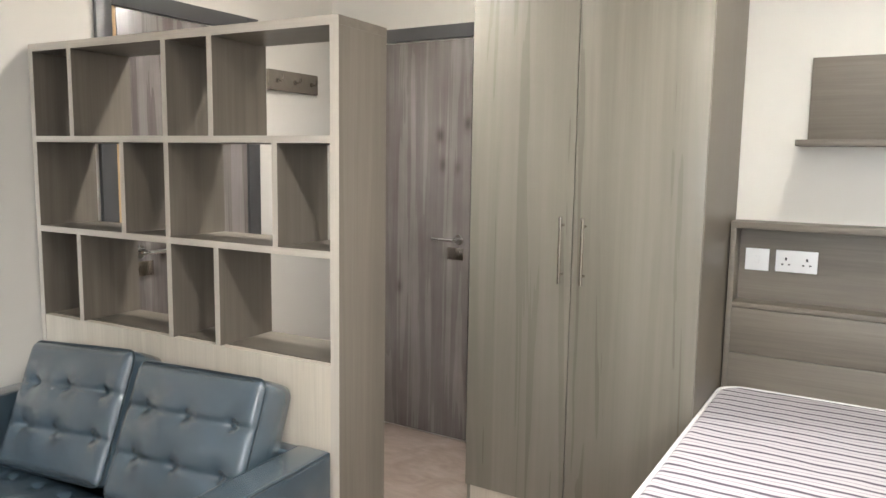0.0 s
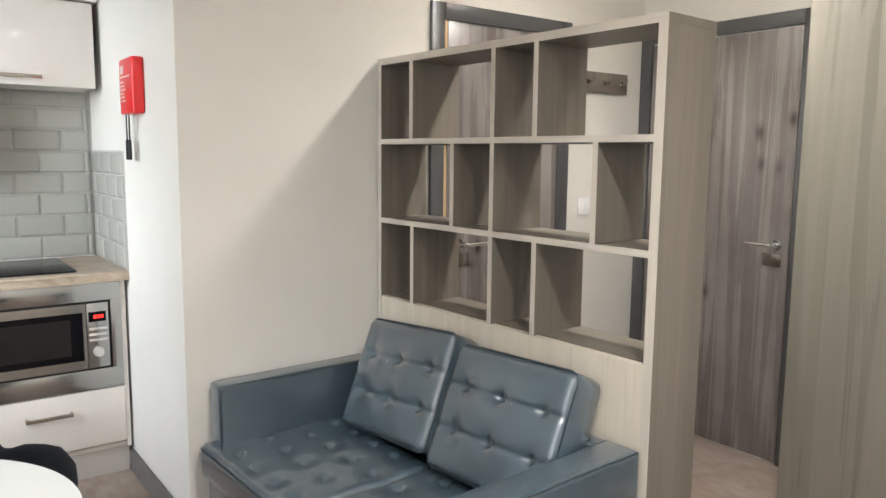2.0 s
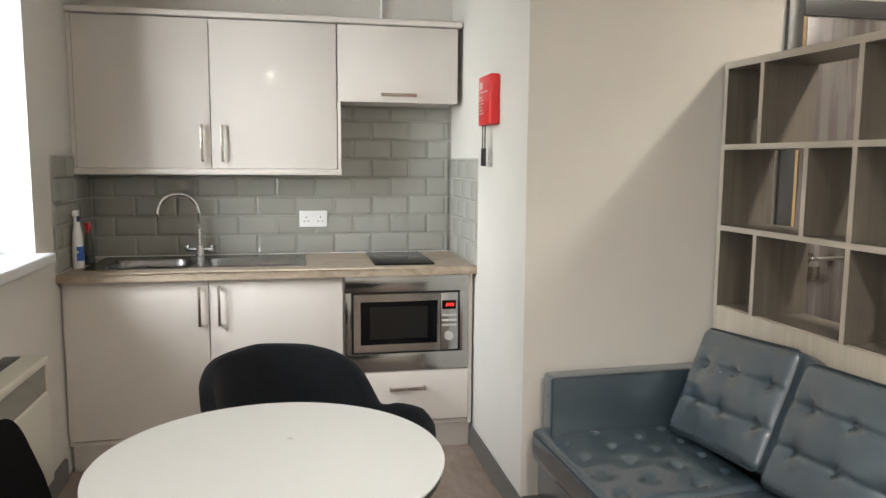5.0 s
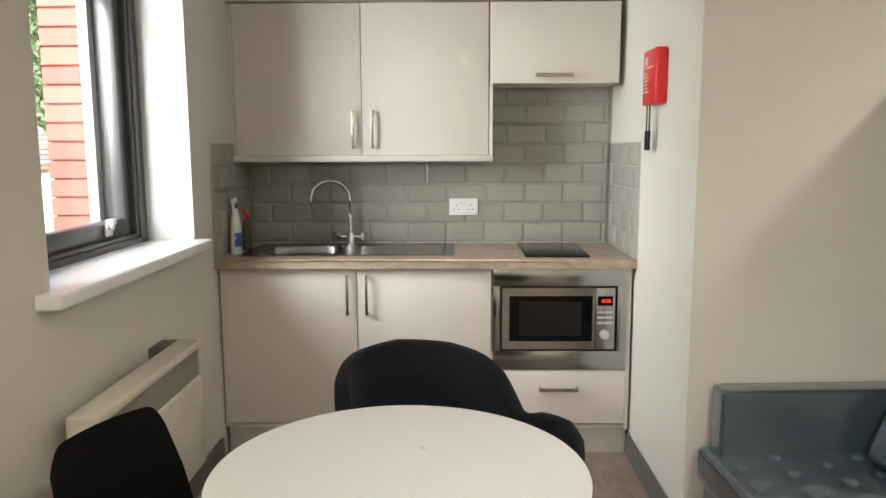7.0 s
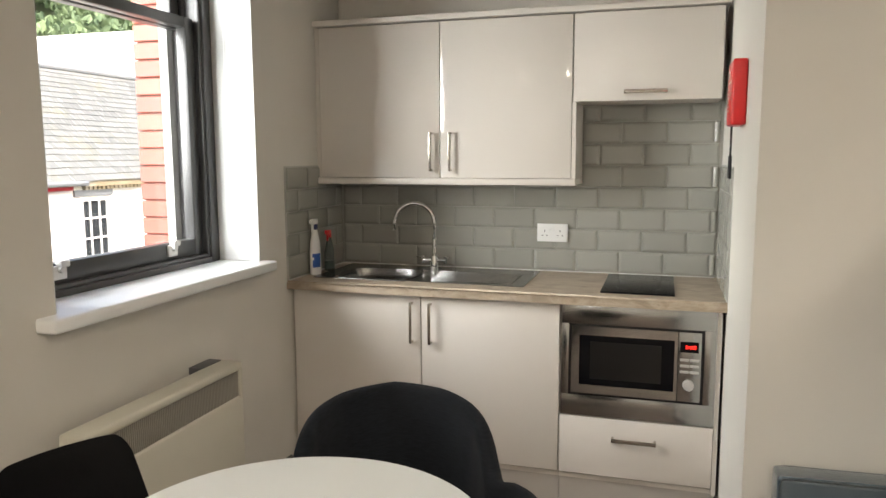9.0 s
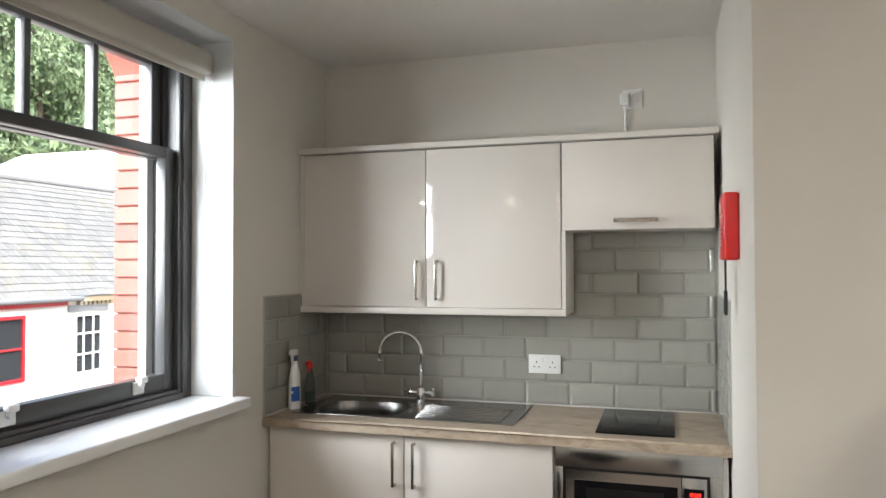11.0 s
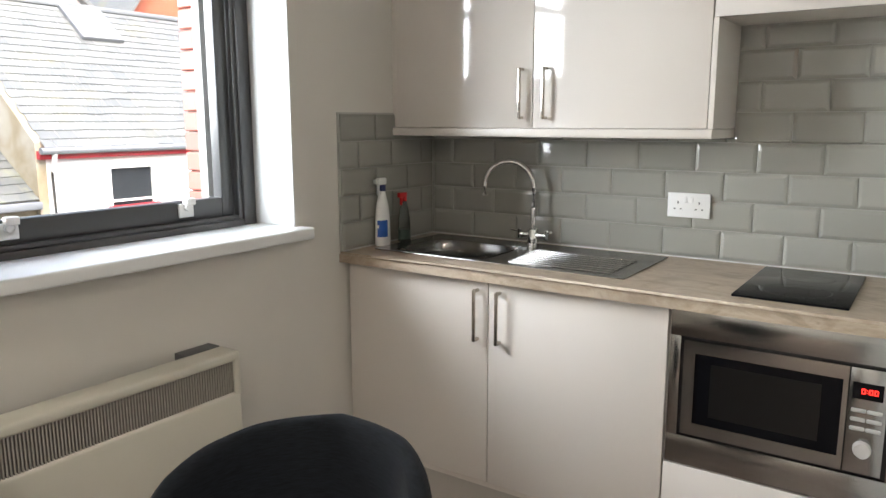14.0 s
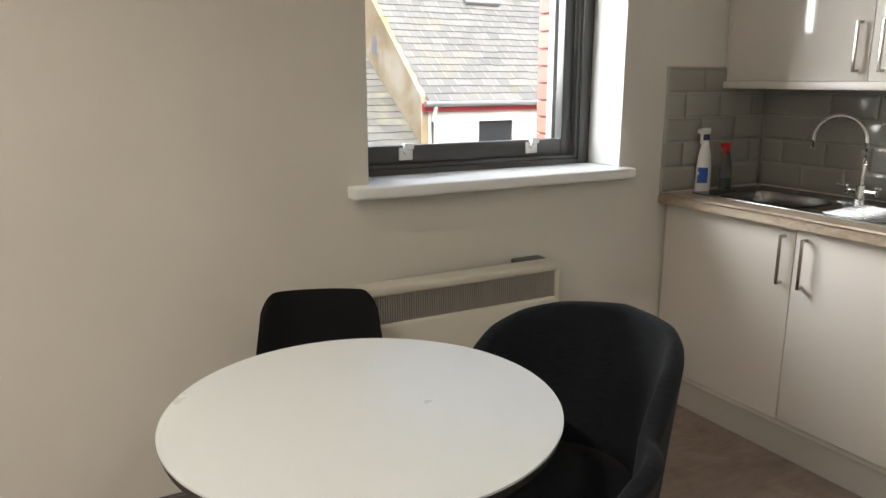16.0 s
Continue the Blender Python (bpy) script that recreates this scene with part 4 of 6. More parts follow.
# ---- sofa ----
SF0, SF1, SFB, SFF = -3.047, -1.727, 3.328, 2.585
sofa = thing("sofa", (SF0, 2.63, 0), "blue-grey buttoned leather two-seat sofa against the shelving unit", "sofa")
part("base", box(SF0 + 0.01, SF1 - 0.01, SFF + 0.025, SFB, 0.12, 0.27, 0.012, 3), M_LEATHER, sofa)
part("back_frame", box(SF0 + 0.02, SF1 - 0.02, SFB - 0.06, SFB, 0.27, 0.60, 0.012, 3), M_LEATHER, sofa)
for x0, x1 in ((SF0, SF0 + 0.092), (SF1 - 0.115, SF1)):
    a = part("armrest", box(x0, x1, SFF + 0.045, SFB, 0.262, 0.605, 0.014, 4), M_LEATHER, sofa)
    for xe, s in ((x0, -1), (x1, 1)):
        bm = bmesh.new()
        xp = xe - s * 0.004
        tube(bm, [(xp, SFF + 0.051, 0.30), (xp, SFF + 0.051, 0.58), (xp, SFF + 0.057, 0.597), (xp, SFF + 0.075, 0.600), (xp, SFB - 0.01, 0.600)], 0.0035, 8)
        part("piping", bm, M_LEATHERDK, a, "dark corded piping")
for lx in (SF0 + 0.06, SF1 - 0.06):
    for ly in (SFF + 0.08, SFB - 0.06):
        part("leg", add_cyl(bmesh.new(), (lx, ly, 0), (lx, ly, 0.125), 0.018, 0.022, 16, 0.002), M_CHROME, sofa, "short chrome leg")


def pad(w, d, th, cols, rows, dip, crown, edge=0.03, nu=72, nv=60, stagger=False, lines=False):
    """A buttoned cushion, lying flat, its middle at the origin, its top towards +z."""
    pts = []
    for r in range(rows):
        off = 0.5 if (stagger and r % 2) else 0.0
        for c in range(cols - (1 if off else 0)):
            px = -w / 2 + w * (c + 0.5 + off) / cols
            py = -d / 2 + d * (r + 0.5) / rows if rows > 2 or stagger else -d / 2 + d * (0.33 + 0.34 * r)
            pts.append((px, py))
    bm = bmesh.new()

    def top(x, y):
        ex = max(0.0, 1 - (w / 2 - abs(x)) / edge)
        ey = max(0.0, 1 - (d / 2 - abs(y)) / edge)
        e = min(1.0, math.hypot(ex, ey))
        z = th / 2 - edge * 0.75 * (1 - math.sqrt(max(0.0, 1 - e * e)))
        z += crown * math.cos(math.pi * x / w) * math.cos(math.pi * y / d)
        for px, py in pts:
            q = math.hypot(x - px, y - py)
            z -= dip * (math.exp(-(q / 0.016) ** 2) * 0.6 + math.exp(-(q / 0.045) ** 2) * 0.4)
        if lines:
            for py in {p[1] for p in pts}:
                z -= dip * 0.30 * math.exp(-((y - py) / 0.009) ** 2)
        return z

    def row_pull(x, y):
        return 0.0

    g = [[None] * (nv + 1) for _ in range(nu + 1)]
    for i in range(nu + 1):
        for j in range(nv + 1):
            s, t = i / nu * 2 - 1, j / nv * 2 - 1
            x = w / 2 * s
            y = d / 2 * t
            # round the plan corners a little
            cx, cy = abs(x) - (w / 2 - 0.035), abs(y) - (d / 2 - 0.035)
            if cx > 0 and cy > 0:
                k = max(cx, cy) / math.hypot(cx, cy)
                x = math.copysign(w / 2 - 0.035 + cx * k, x)
                y = math.copysign(d / 2 - 0.035 + cy * k, y)
            g[i][j] = bm.verts.new((x, y, top(x, y)))
    for i in range(nu):
        for j in range(nv):
            bm.faces.new((g[i][j], g[i + 1][j], g[i + 1][j + 1], g[i][j + 1]))
    rim = [g[i][0] for i in range(nu)] + [g[nu][j] for j in range(nv)] + [g[i][nv] for i in range(nu, 0, -1)] + [g[0][j] for j in range(nv, 0, -1)]
    prev = rim
    for k, (sc, zz) in enumerate(((1.012, th * 0.12), (1.012, -th * 0.15), (1.0, -th * 0.38), (0.96, -th / 2))):
        ring = [bm.verts.new((v.co.x * sc, v.co.y * sc, zz)) for v in rim]
        for a in range(len(rim)):
            b = (a + 1) % len(rim)
            bm.faces.new((prev[a], ring[a], ring[b], prev[b]))
        prev = ring
    bm.faces.new(prev[::-1])
    outline = [(v.co.x, v.co.y) for v in rim]
    return bm, pts, top, outline


button_mesh = {}


def cushion(name, m, w, d, th, label, **kw):
    bm, pts, top, outline = pad(w, d, th, **kw)
    bmesh.ops.transform(bm, matrix=m, verts=bm.verts)
    c = part(name, bm, M_LEATHER, sofa, label, angle=60)
    rot = m.to_3x3().to_4x4()
    if name not in button_mesh:
        bb = bmesh.new()
        bmesh.ops.create_uvsphere(bb, u_segments=10, v_segments=6, radius=0.008, matrix=rot @ Matrix.Diagonal((1, 1, 0.55, 1)))
        button_mesh[name] = to_mesh("button", bb, M_LEATHER, True)
    for px, py in pts:
        ob = new("button", button_mesh[name])
        ob.parent = c
        ob.location = m @ Vector((px, py, top(px, py) + 0.003)) - world_loc(c)
    ring = [m @ Vector((x * 1.004, y * 1.004, th / 2 - kw.get("edge", 0.03) * 0.62)) for x, y in outline[::2]]
    pb = tube(bmesh.new(), ring + [ring[0]], 0.0032, 6)
    part("piping", pb, M_LEATHERDK, c, "dark corded piping")
    return c


sw = (SF1 - SF0) / 2
for k in range(2):
    cx = SF0 + sw * (k + 0.5)
    cushion("seat_cushion", pose(cx, SFF + 0.272, 0.331), sw - 0.004, 0.545, 0.125, "tufted leather seat cushion", cols=5, rows=4, dip=0.021, crown=0.012, stagger=True)
for cx, lean in ((-2.637, -4), (-2.118, -2)):
    cushion("back_cushion", pose(cx, 3.203, 0.590, 0, lean, 0) @ pose(0, 0, 0, 66, 0, 0), 0.505, 0.405, 0.145, "buttoned leather back cushion", cols=3, rows=2, dip=0.026, crown=0.020, lines=True)

sofa.rotation_euler.z = radians(2.6)

# ---- shelving unit ----
H0, H1, HY0, HY1 = -3.066, -1.748, 3.343, 3.575
unit = thing("shelving_unit", (H0, HY0, 0), "tall grey-ash laminate room divider shelf with open cubbies, behind the sofa", "shelving unit")


def board(name, x0, x1, z0, z1, material, y0=HY0, y1=HY1):
    p = part(name, box(x0, x1, y0 + 0.002, y1 - 0.002, z0, z1, 0.0006, 1), material, unit)
    return p


def lip(x0, x1, z0, z1, material, y=HY0):
    return box(x0, x1, y, y + 0.0018, z0, z1)


XS1, XS2, XS3 = (-2.838, -2.372, -2.157), (-2.590, -2.372, -1.911), (-2.848, -2.372, -2.168)
XS1, XS2, XS3 = [tuple(-3.046 + 0.9383 * (x + 3.058) for x in xs) for xs in (XS1, XS2, XS3)]
CUBBIES = ((0.840, 1.138, XS1), (1.158, 1.449, XS2), (1.469, 1.755, XS3))
board("top_board", H0, H1, 1.755, 1.780, M_WOODX)
board("side_panel", H0, H0 + 0.02, 0.0, 1.755, M_WOODV)
board("side_panel", H1 - 0.028, H1, 0.0, 1.755, M_WOODV)
board("lower_panel", H0 + 0.02, H1 - 0.028, 0.0, 0.839, M_PANELLT, HY0, HY0 + 0.03)
board("lower_panel", H0 + 0.02, H1 - 0.028, 0.0, 0.819, M_WOODV, HY1 - 0.022, HY1)
board("shelf", H0 + 0.02, H1 - 0.028, 0.819, 0.840, M_WOODX, HY0 + 0.03, HY1)
for z in (1.138, 1.449):
    board("shelf", H0 + 0.02, H1 - 0.028, z, z + 0.02, M_WOODX)
for z0, z1, xs in CUBBIES:
    for x in xs:
        board("divider", x - 0.009, x + 0.009, z0, z1, M_WOODV)
bm = bmesh.new()
add_box(bm, H0, H1, HY0 - 0.0005, HY0 + 0.0018, 1.755, 1.780)
for z in (1.138, 1.449):
    add_box(bm, H0 + 0.02, H1 - 0.028, HY0 - 0.0005, HY0 + 0.0018, z, z + 0.02)
part("edging", bm, M_EDGEX, unit, "pale edging strip", smooth=False)
bm = bmesh.new()
add_box(bm, H0, H0 + 0.02, HY0 - 0.0005, HY0 + 0.0018, 0.0, 1.755)
add_box(bm, H1 - 0.028, H1, HY0 - 0.0005, HY0 + 0.0018, 0.0, 1.755)
for z0, z1, xs in CUBBIES:
    for x in xs:
        add_box(bm, x - 0.009, x + 0.009, HY0 - 0.0005, HY0 + 0.0018, z0, z1)
part("edging", bm, M_EDGE, unit, "pale edging strip", smooth=False)
unit.rotation_euler.z = radians(2.6)

# ---- doors in the hall ----
def lever_set(parent, p, out, along, latch_z=-0.10):
    """Lever handle with rose and lock plate. out: away from the leaf; along: the way the lever points."""
    p, o, a = Vector(p), Vector(out), Vector(along)
    bm = add_cyl(bmesh.new(), p, p + o * 0.009, 0.026, 0.026, 24, 0.002)
    tube(bm, [p + o * 0.005, p + o * 0.035, p + o * 0.047 + a * 0.008, p + o * 0.052 + a * 0.02, p + o * 0.052 + a * 0.125], 0.0095, 14)
    part("door_handle", bm, M_CHROME, parent, "polished steel lever handle")
    q = p + Vector((0, 0, latch_z))
    side = Vector((0, 0, 1)).cross(o)
    bm = bmesh.new()
    h = side * 0.026
    add_box(bm, -0.045, 0.045, 0, 0.004, -0.03, 0.03, 0.001)
    ang = math.atan2(-o.x, o.y)
    bmesh.ops.transform(bm, matrix=Matrix.Translation(q + Vector((0, 0, 0.03)) + a * 0.02) @ Matrix.Rotation(ang, 4, "Z"), verts=bm.verts)
    add_cyl(bm, q + Vector((0, 0, 0.03)) + o * 0.004, q + Vector((0, 0, 0.03)) + o * 0.012, 0.010, 0.010, 16)
    part("lock_plate", bm, M_NICKEL, parent, "steel lock plate")


door = thing("door_1", (SX, 4.01, 0), "closed grey wood-grain door in a dark frame in the hall side wall", "door")
tagged(door, kind="structure")
bm = bmesh.new()
add_box(bm, SX + 0.0, SX + 0.02, 3.60, 3.668, 0, 2.04, 0.004)
add_box(bm, SX + 0.0, SX + 0.02, 4.355, 4.425, 0, 2.04, 0.004)
add_box(bm, SX + 0.0, SX + 0.02, 3.668, 4.355, 1.972, 2.04, 0.004)
part("door_frame", bm, M_FRAMEDK, door)
part("lipping", box(SX, SX + 0.006, 3.668, 3.69, 0.0, 1.972), M_PINE, door, "bare pine strip")
part("leaf", box(SX + 0.0, SX + 0.008, 3.692, 4.352, 0.006, 1.968, 0.001), M_DOOR, door)
lever_set(door, (SX + 0.008, 3.755, 1.02), (1, 0, 0), (0, 1, 0))

door = thing("door_2", (-2.6, BY, 0), "closed grey wood-grain door in a dark frame at the hall end", "door")
tagged(door, kind="structure")
bm = bmesh.new()
add_box(bm, SX + 0.002, SX + 0.07, BY - 0.02, BY, 0, 2.05, 0.004)
add_box(bm, -2.215, -2.145, BY - 0.02, BY, 0, 2.05, 0.004)
add_box(bm, SX + 0.07, -2.215, BY - 0.02, BY, 1.985, 2.05, 0.004)
part("door_frame", bm, M_FRAMEDK, door)
part("leaf", box(SX + 0.074, -2.222, BY - 0.010, BY - 0.0005, 0.008, 1.978, 0.001), M_DOOR, door)
lever_set(door, (-2.278, BY - 0.01, 1.02), (0, -1, 0), (-1, 0, 0))

rack = thing("coat_hook_rail", (SX, 4.66, 1.725), "grey wooden rail with three steel coat hooks on the hall wall", "coat hooks")
part("rail", box(SX, SX + 0.018, 4.49, 4.84, 1.728, 1.826, 0.001), M_HEADB, rack)
for y in (4.545, 4.668, 4.79):
    bm = add_cyl(bmesh.new(), (SX + 0.018, y, 1.775), (SX + 0.023, y, 1.775), 0.011, 0.011, 16, 0.001)
    tube(bm, [(SX + 0.02, y, 1.775), (SX + 0.045, y, 1.772), (SX + 0.055, y, 1.780), (SX + 0.056, y, 1.80)], 0.004, 10)
    part("hook", bm, M_NICKEL, rack, "small steel hook")

# ---- wardrobe ----
wd = thing("wardrobe", (-1.455, 4.68, 0), "tall grey-ash laminate double wardrobe with closed doors", "wardrobe")
V0, V1, VY = -1.89, -1.012, 4.38
VTOP = 2.16
part("side_panel", box(V0, V0 + 0.018, VY + 0.02, BY, 0, VTOP), M_WARD, wd)
# this side only: darker and browner than the doors and the left side
part("side_panel", box(V1 - 0.018, V1, VY + 0.0185, BY, 0, VTOP), laminate("wardrobe_side_laminate", (0.13, 0.113, 0.088), (0.165, 0.144, 0.113), (0.20, 0.178, 0.143), (1, 1, 0.02), 0.4), wd, "side panel, coloured darker than the doors")
part("top_panel", box(V0 + 0.018, V1 - 0.018, VY + 0.02, BY, VTOP - 0.018, VTOP), M_WARD, wd)
part("plinth", box(V0 + 0.018, V1 - 0.018, VY + 0.012, VY + 0.03, 0, 0.094), M_PANELLT, wd, "pale plinth")
VM = -1.466
for x0, x1, hx in ((V0, VM - 0.0015, -1.502), (VM + 0.0015, V1 - 0.001, -1.418)):
    d = part("door", box(x0, x1, VY, VY + 0.018, 0.096, VTOP - 0.002, 0.0012), M_WARD, wd)
    bm = bmesh.new()
    tube(bm, [(hx, VY - 0.032, 0.968), (hx, VY - 0.032, 1.21)], 0.0062, 14)
    for z in (1.0, 1.18):
        add_cyl(bm, (hx, VY, z), (hx, VY - 0.032, z), 0.005, 0.005, 10)
    part("handle", bm, M_NICKEL, d, "brushed steel bar handle")

# ---- bed, headboard, wall shelf ----
G0, G1, GY = -1.006, 0.03, 4.85
hb = thing("headboard", (-0.49, 4.91, 0), "dark grey-ash headboard with an open shelf recess behind the mattress", "headboard")
part("top_board", box(G0, G1, GY - 0.004, BY - 0.001, 1.168, 1.192, 0.001), M_HEADB, hb)
part("ledge", box(G0 + 0.02, G1 - 0.02, GY, BY - 0.001, 0.862, 0.882, 0.001), M_HEADB, hb)
part("side_panel", box(G0, G0 + 0.02, GY, BY - 0.001, 0, 1.168, 0.001), M_HEADB, hb)
part("side_panel", box(G1 - 0.02, G1, GY, BY - 0.001, 0, 1.168, 0.001), M_HEADB, hb)
part("back_panel", box(G0 + 0.02, G1 - 0.02, BY - 0.02, BY - 0.002, 0.882, 1.168), M_HEADB, hb)
for z0, z1 in ((0.683, 0.860), (0.489, 0.6815), (0.295, 0.4875), (0.0, 0.2935)):
    part("front_plank", box(G0 + 0.02, G1 - 0.02, GY + 0.002, GY + 0.02, z0, z1, 0.002), M_HEADB, hb)


def plate_y(name, y, x0, x1, z0, z1, label, category, gangs=2, switch=False):
    """An electrical plate on a wall that faces -y."""
    t = thing(name, ((x0 + x1) / 2, y, z0), label, category)
    part("face_plate", box(x0, x1, y - 0.009, y, z0, z1, 0.002), M_PLASTIC, t)
    w = (x1 - x0) / gangs
    for g in range(gangs):
        c = x0 + w * (g + 0.5)
        if switch:
            part("rocker", box(c - 0.008, c + 0.008, y - 0.013, y - 0.009, (z0 + z1) / 2 - 0.014, (z0 + z1) / 2 + 0.014, 0.001), M_PLASTIC, t)
        else:
            bm = bmesh.new()
            zc = z0 + 0.030
            add_box(bm, c - 0.0035, c + 0.0035, y - 0.0094, y - 0.0088, zc + 0.015, zc + 0.026)
            for q in (-1, 1):
                add_box(bm, c + q * 0.012 - 0.004, c + q * 0.012 + 0.004, y - 0.0094, y - 0.0088, zc - 0.003, zc + 0.002)
            part("pin_holes", bm, M_BLACK, t, "dark socket holes", smooth=False)
    return t


plate_y("bed_switch", BY - 0.02, -0.963, -0.877, 0.998, 1.084, "white single switch plate in the headboard recess", "light switch", 1, True)
plate_y("bed_socket", BY - 0.02, -0.853, -0.707, 1.0, 1.084, "white double socket in the headboard recess", "socket")
ws = thing("wall_shelf", (-0.42, 4.88, 1.48), "dark grey-ash wall shelf with back panel above the headboard", "shelf")
part("back_panel", box(-0.775, 0.01, BY - 0.02, BY - 0.001, 1.50, 1.805, 0.001), M_HEADB, ws)
part("shelf_board", box(-0.798, 0.03, BY - 0.2, BY - 0.001, 1.478, 1.50, 0.001), M_HEADB, ws)

bed = thing("divan_bed", (-0.55, 3.88, 0), "dark fabric bed base pushed against the headboard", "bed")
part("divan", box(-0.985, -0.115, 2.95, 4.83, 0.06, 0.345, 0.01), M_FABRIC, bed)
for lx in (-0.9, -0.2):
    for ly in (3.05, 4.7):
        part("leg", add_cyl(bmesh.new(), (lx, ly, 0), (lx, ly, 0.065), 0.02, seg=14), M_BLACK, bed, "black plastic foot")


def mattress():
    bm = box(-1.0, -0.10, 2.93, 4.845, 0.347, 0.552)
    es = [e for e in bm.edges if abs(e.verts[0].co.z - e.verts[1].co.z) > 0.1]
    bmesh.ops.bevel(bm, geom=es, offset=0.09, segments=8, affect="EDGES", profile=0.5)
    es = [e for e in bm.edges if len(e.link_faces) == 2 and any(len(f.verts) > 4 for f in e.link_faces)]
    bmesh.ops.bevel(bm, geom=es, offset=0.018, segments=3, affect="EDGES", profile=0.5)
    return bm


mt = thing("mattress", (-0.55, 3.89, 0.347), "bare white mattress with thin dark wavy stripes on the bed base", "mattress")
part("body", mattress(), M_TICK, mt)
bm = bmesh.new()
for z in (0.545, 0.36):
    pts = []
    x0, x1, y0, y1, r = -1.003, -0.097, 2.927, 4.848, 0.09
    for cx, cy, a0 in ((x1 - r, y1 - r, 0), (x0 + r, y1 - r, 90), (x0 + r, y0 + r, 180), (x1 - r, y0 + r, 270)):
        for k in range(7):
            a = radians(a0 + 15 * k)
            pts.append((cx + r * math.cos(a), cy + r * math.sin(a), z))
    tube(bm, pts + [pts[0]], 0.007, 8)
part("piping", bm, M_PLASTIC, mt, "white tape edging")

# ---- table and chairs ----
TX, TY, TR, TZ = -2.104, 1.65, 0.394, 0.723
table = thing("round_table", (TX, TY, 0), "white round cafe table with a black edge on a single pedestal", "table")
bm = add_cyl(bmesh.new(), (TX, TY, TZ - 0.0035), (TX, TY, TZ), TR, TR, 96, 0.001)
part("tabletop", bm, M_TABLE, table)
bm = add_cyl(bmesh.new(), (TX, TY, TZ - 0.024), (TX, TY, TZ - 0.0037), TR - 0.006, TR + 0.0005, 96)
part("table_edge", bm, M_BLACK, table, "black bevelled underside edge")
bm = add_cyl(bmesh.new(), (TX, TY, 0.02), (TX, TY, TZ - 0.024), 0.035, 0.03, 24)
part("pedestal", bm, M_BLACK, table, "black steel column")
bm = add_cyl(bmesh.new(), (TX, TY, 0.0), (TX, TY, 0.022), 0.24, 0.23, 48, 0.004)
part("foot_plate", bm, M_BLACK, table, "round black foot plate")


def armchair(m):
    """A tub chair; it faces +y in its own coordinates."""
    t = thing("armchair", (0, 0, 0), "dark charcoal fabric tub chair tucked under the round table", "chair")

    degs = (0, 25, 45, 62, 76, 86, 93, 100, 112, 122, 130)
    tops = (0.790, 0.786, 0.774, 0.748, 0.702, 0.662, 0.654, 0.668, 0.674, 0.655, 0.600)
    outs = (0.376, 0.336, 0.288, 0.258, 0.242, 0.240, 0.250, 0.285, 0.330, 0.355, 0.360)

    def shell(off):
        def fn(u, v):
            s = u * 2 - 1
            deg = abs(s) * 130
            ang = radians(90 + s * 130)
            z = 0.40 + (float(np.interp(deg, degs, tops)) - 0.40) * v
            r = 0.225 + (float(np.interp(deg, degs, outs)) - 0.225) * v ** 0.8 + off
            return (-math.cos(ang) * r, -math.sin(ang) * r, z)
        return fn
    bm = bmesh.new()
    nu, nv = 60, 12
    outer = [[bm.verts.new(shell(0.022)(i / nu, j / nv)) for j in range(nv + 1)] for i in range(nu + 1)]
    inner = [[bm.verts.new(shell(-0.022)(i / nu, j / nv)) for j in range(nv + 1)] for i in range(nu + 1)]
    for i in range(nu):
        for j in range(nv):
            bm.faces.new((outer[i][j], outer[i + 1][j], outer[i + 1][j + 1], outer[i][j + 1]))
            bm.faces.new((inner[i][j], inner[i][j + 1], inner[i + 1][j + 1], inner[i + 1][j]))
    mid = []
    for i in range(nu + 1):
        o, n = outer[i][nv].co, inner[i][nv].co
        mid.append(bm.verts.new((o + n) / 2 + Vector((0, 0, 0.020))))
    q1 = [bm.verts.new(outer[i][nv].co * 0.85 + inner[i][nv].co * 0.15 + Vector((0, 0, 0.013))) for i in range(nu + 1)]
    q2 = [bm.verts.new(outer[i][nv].co * 0.15 + inner[i][nv].co * 0.85 + Vector((0, 0, 0.013))) for i in range(nu + 1)]
    for i in range(nu):
        bm.faces.new((outer[i][nv], outer[i + 1][nv], q1[i + 1], q1[i]))
        bm.faces.new((q1[i], q1[i + 1], mid[i + 1], mid[i]))
        bm.faces.new((mid[i], mid[i + 1], q2[i + 1], q2[i]))
        bm.faces.new((q2[i], q2[i + 1], inner[i + 1][nv], inner[i][nv]))
        bm.faces.new((outer[i][0], inner[i][0], inner[i + 1][0], outer[i + 1][0]))
    for i in (0, nu):
        loop = [outer[i][j] for j in range(nv + 1)] + [q1[i], mid[i], q2[i]] + [inner[i][j] for j in range(nv, -1, -1)]
        bm.faces.new(loop if i == 0 else loop[::-1])
    part("back_shell", bm, M_FABRIC, t, "charcoal fabric back and arms", local=True, angle=60)
    bm = ell_loft(0, 0.0, [(0.37, 0.20, 0.20), (0.38, 0.235, 0.235), (0.43, 0.255, 0.25), (0.465, 0.25, 0.245), (0.48, 0.20, 0.20), (0.485, 0.1, 0.1)], 40)
    part("seat", bm, M_FABRIC, t, local=True)
    for sx in (-1, 1):
        for sy in (-1, 1):
            bm = add_cyl(bmesh.new(), (sx * 0.22, sy * 0.22, 0), (sx * 0.15, sy * 0.15, 0.38), 0.009, 0.014, 14)
            part("leg", bm, M_BLACK, t, "black metal leg", local=True)
    t.matrix_world = m
    return t


armchair(pose(-2.493, 1.722, 0, 0, 0, -69))


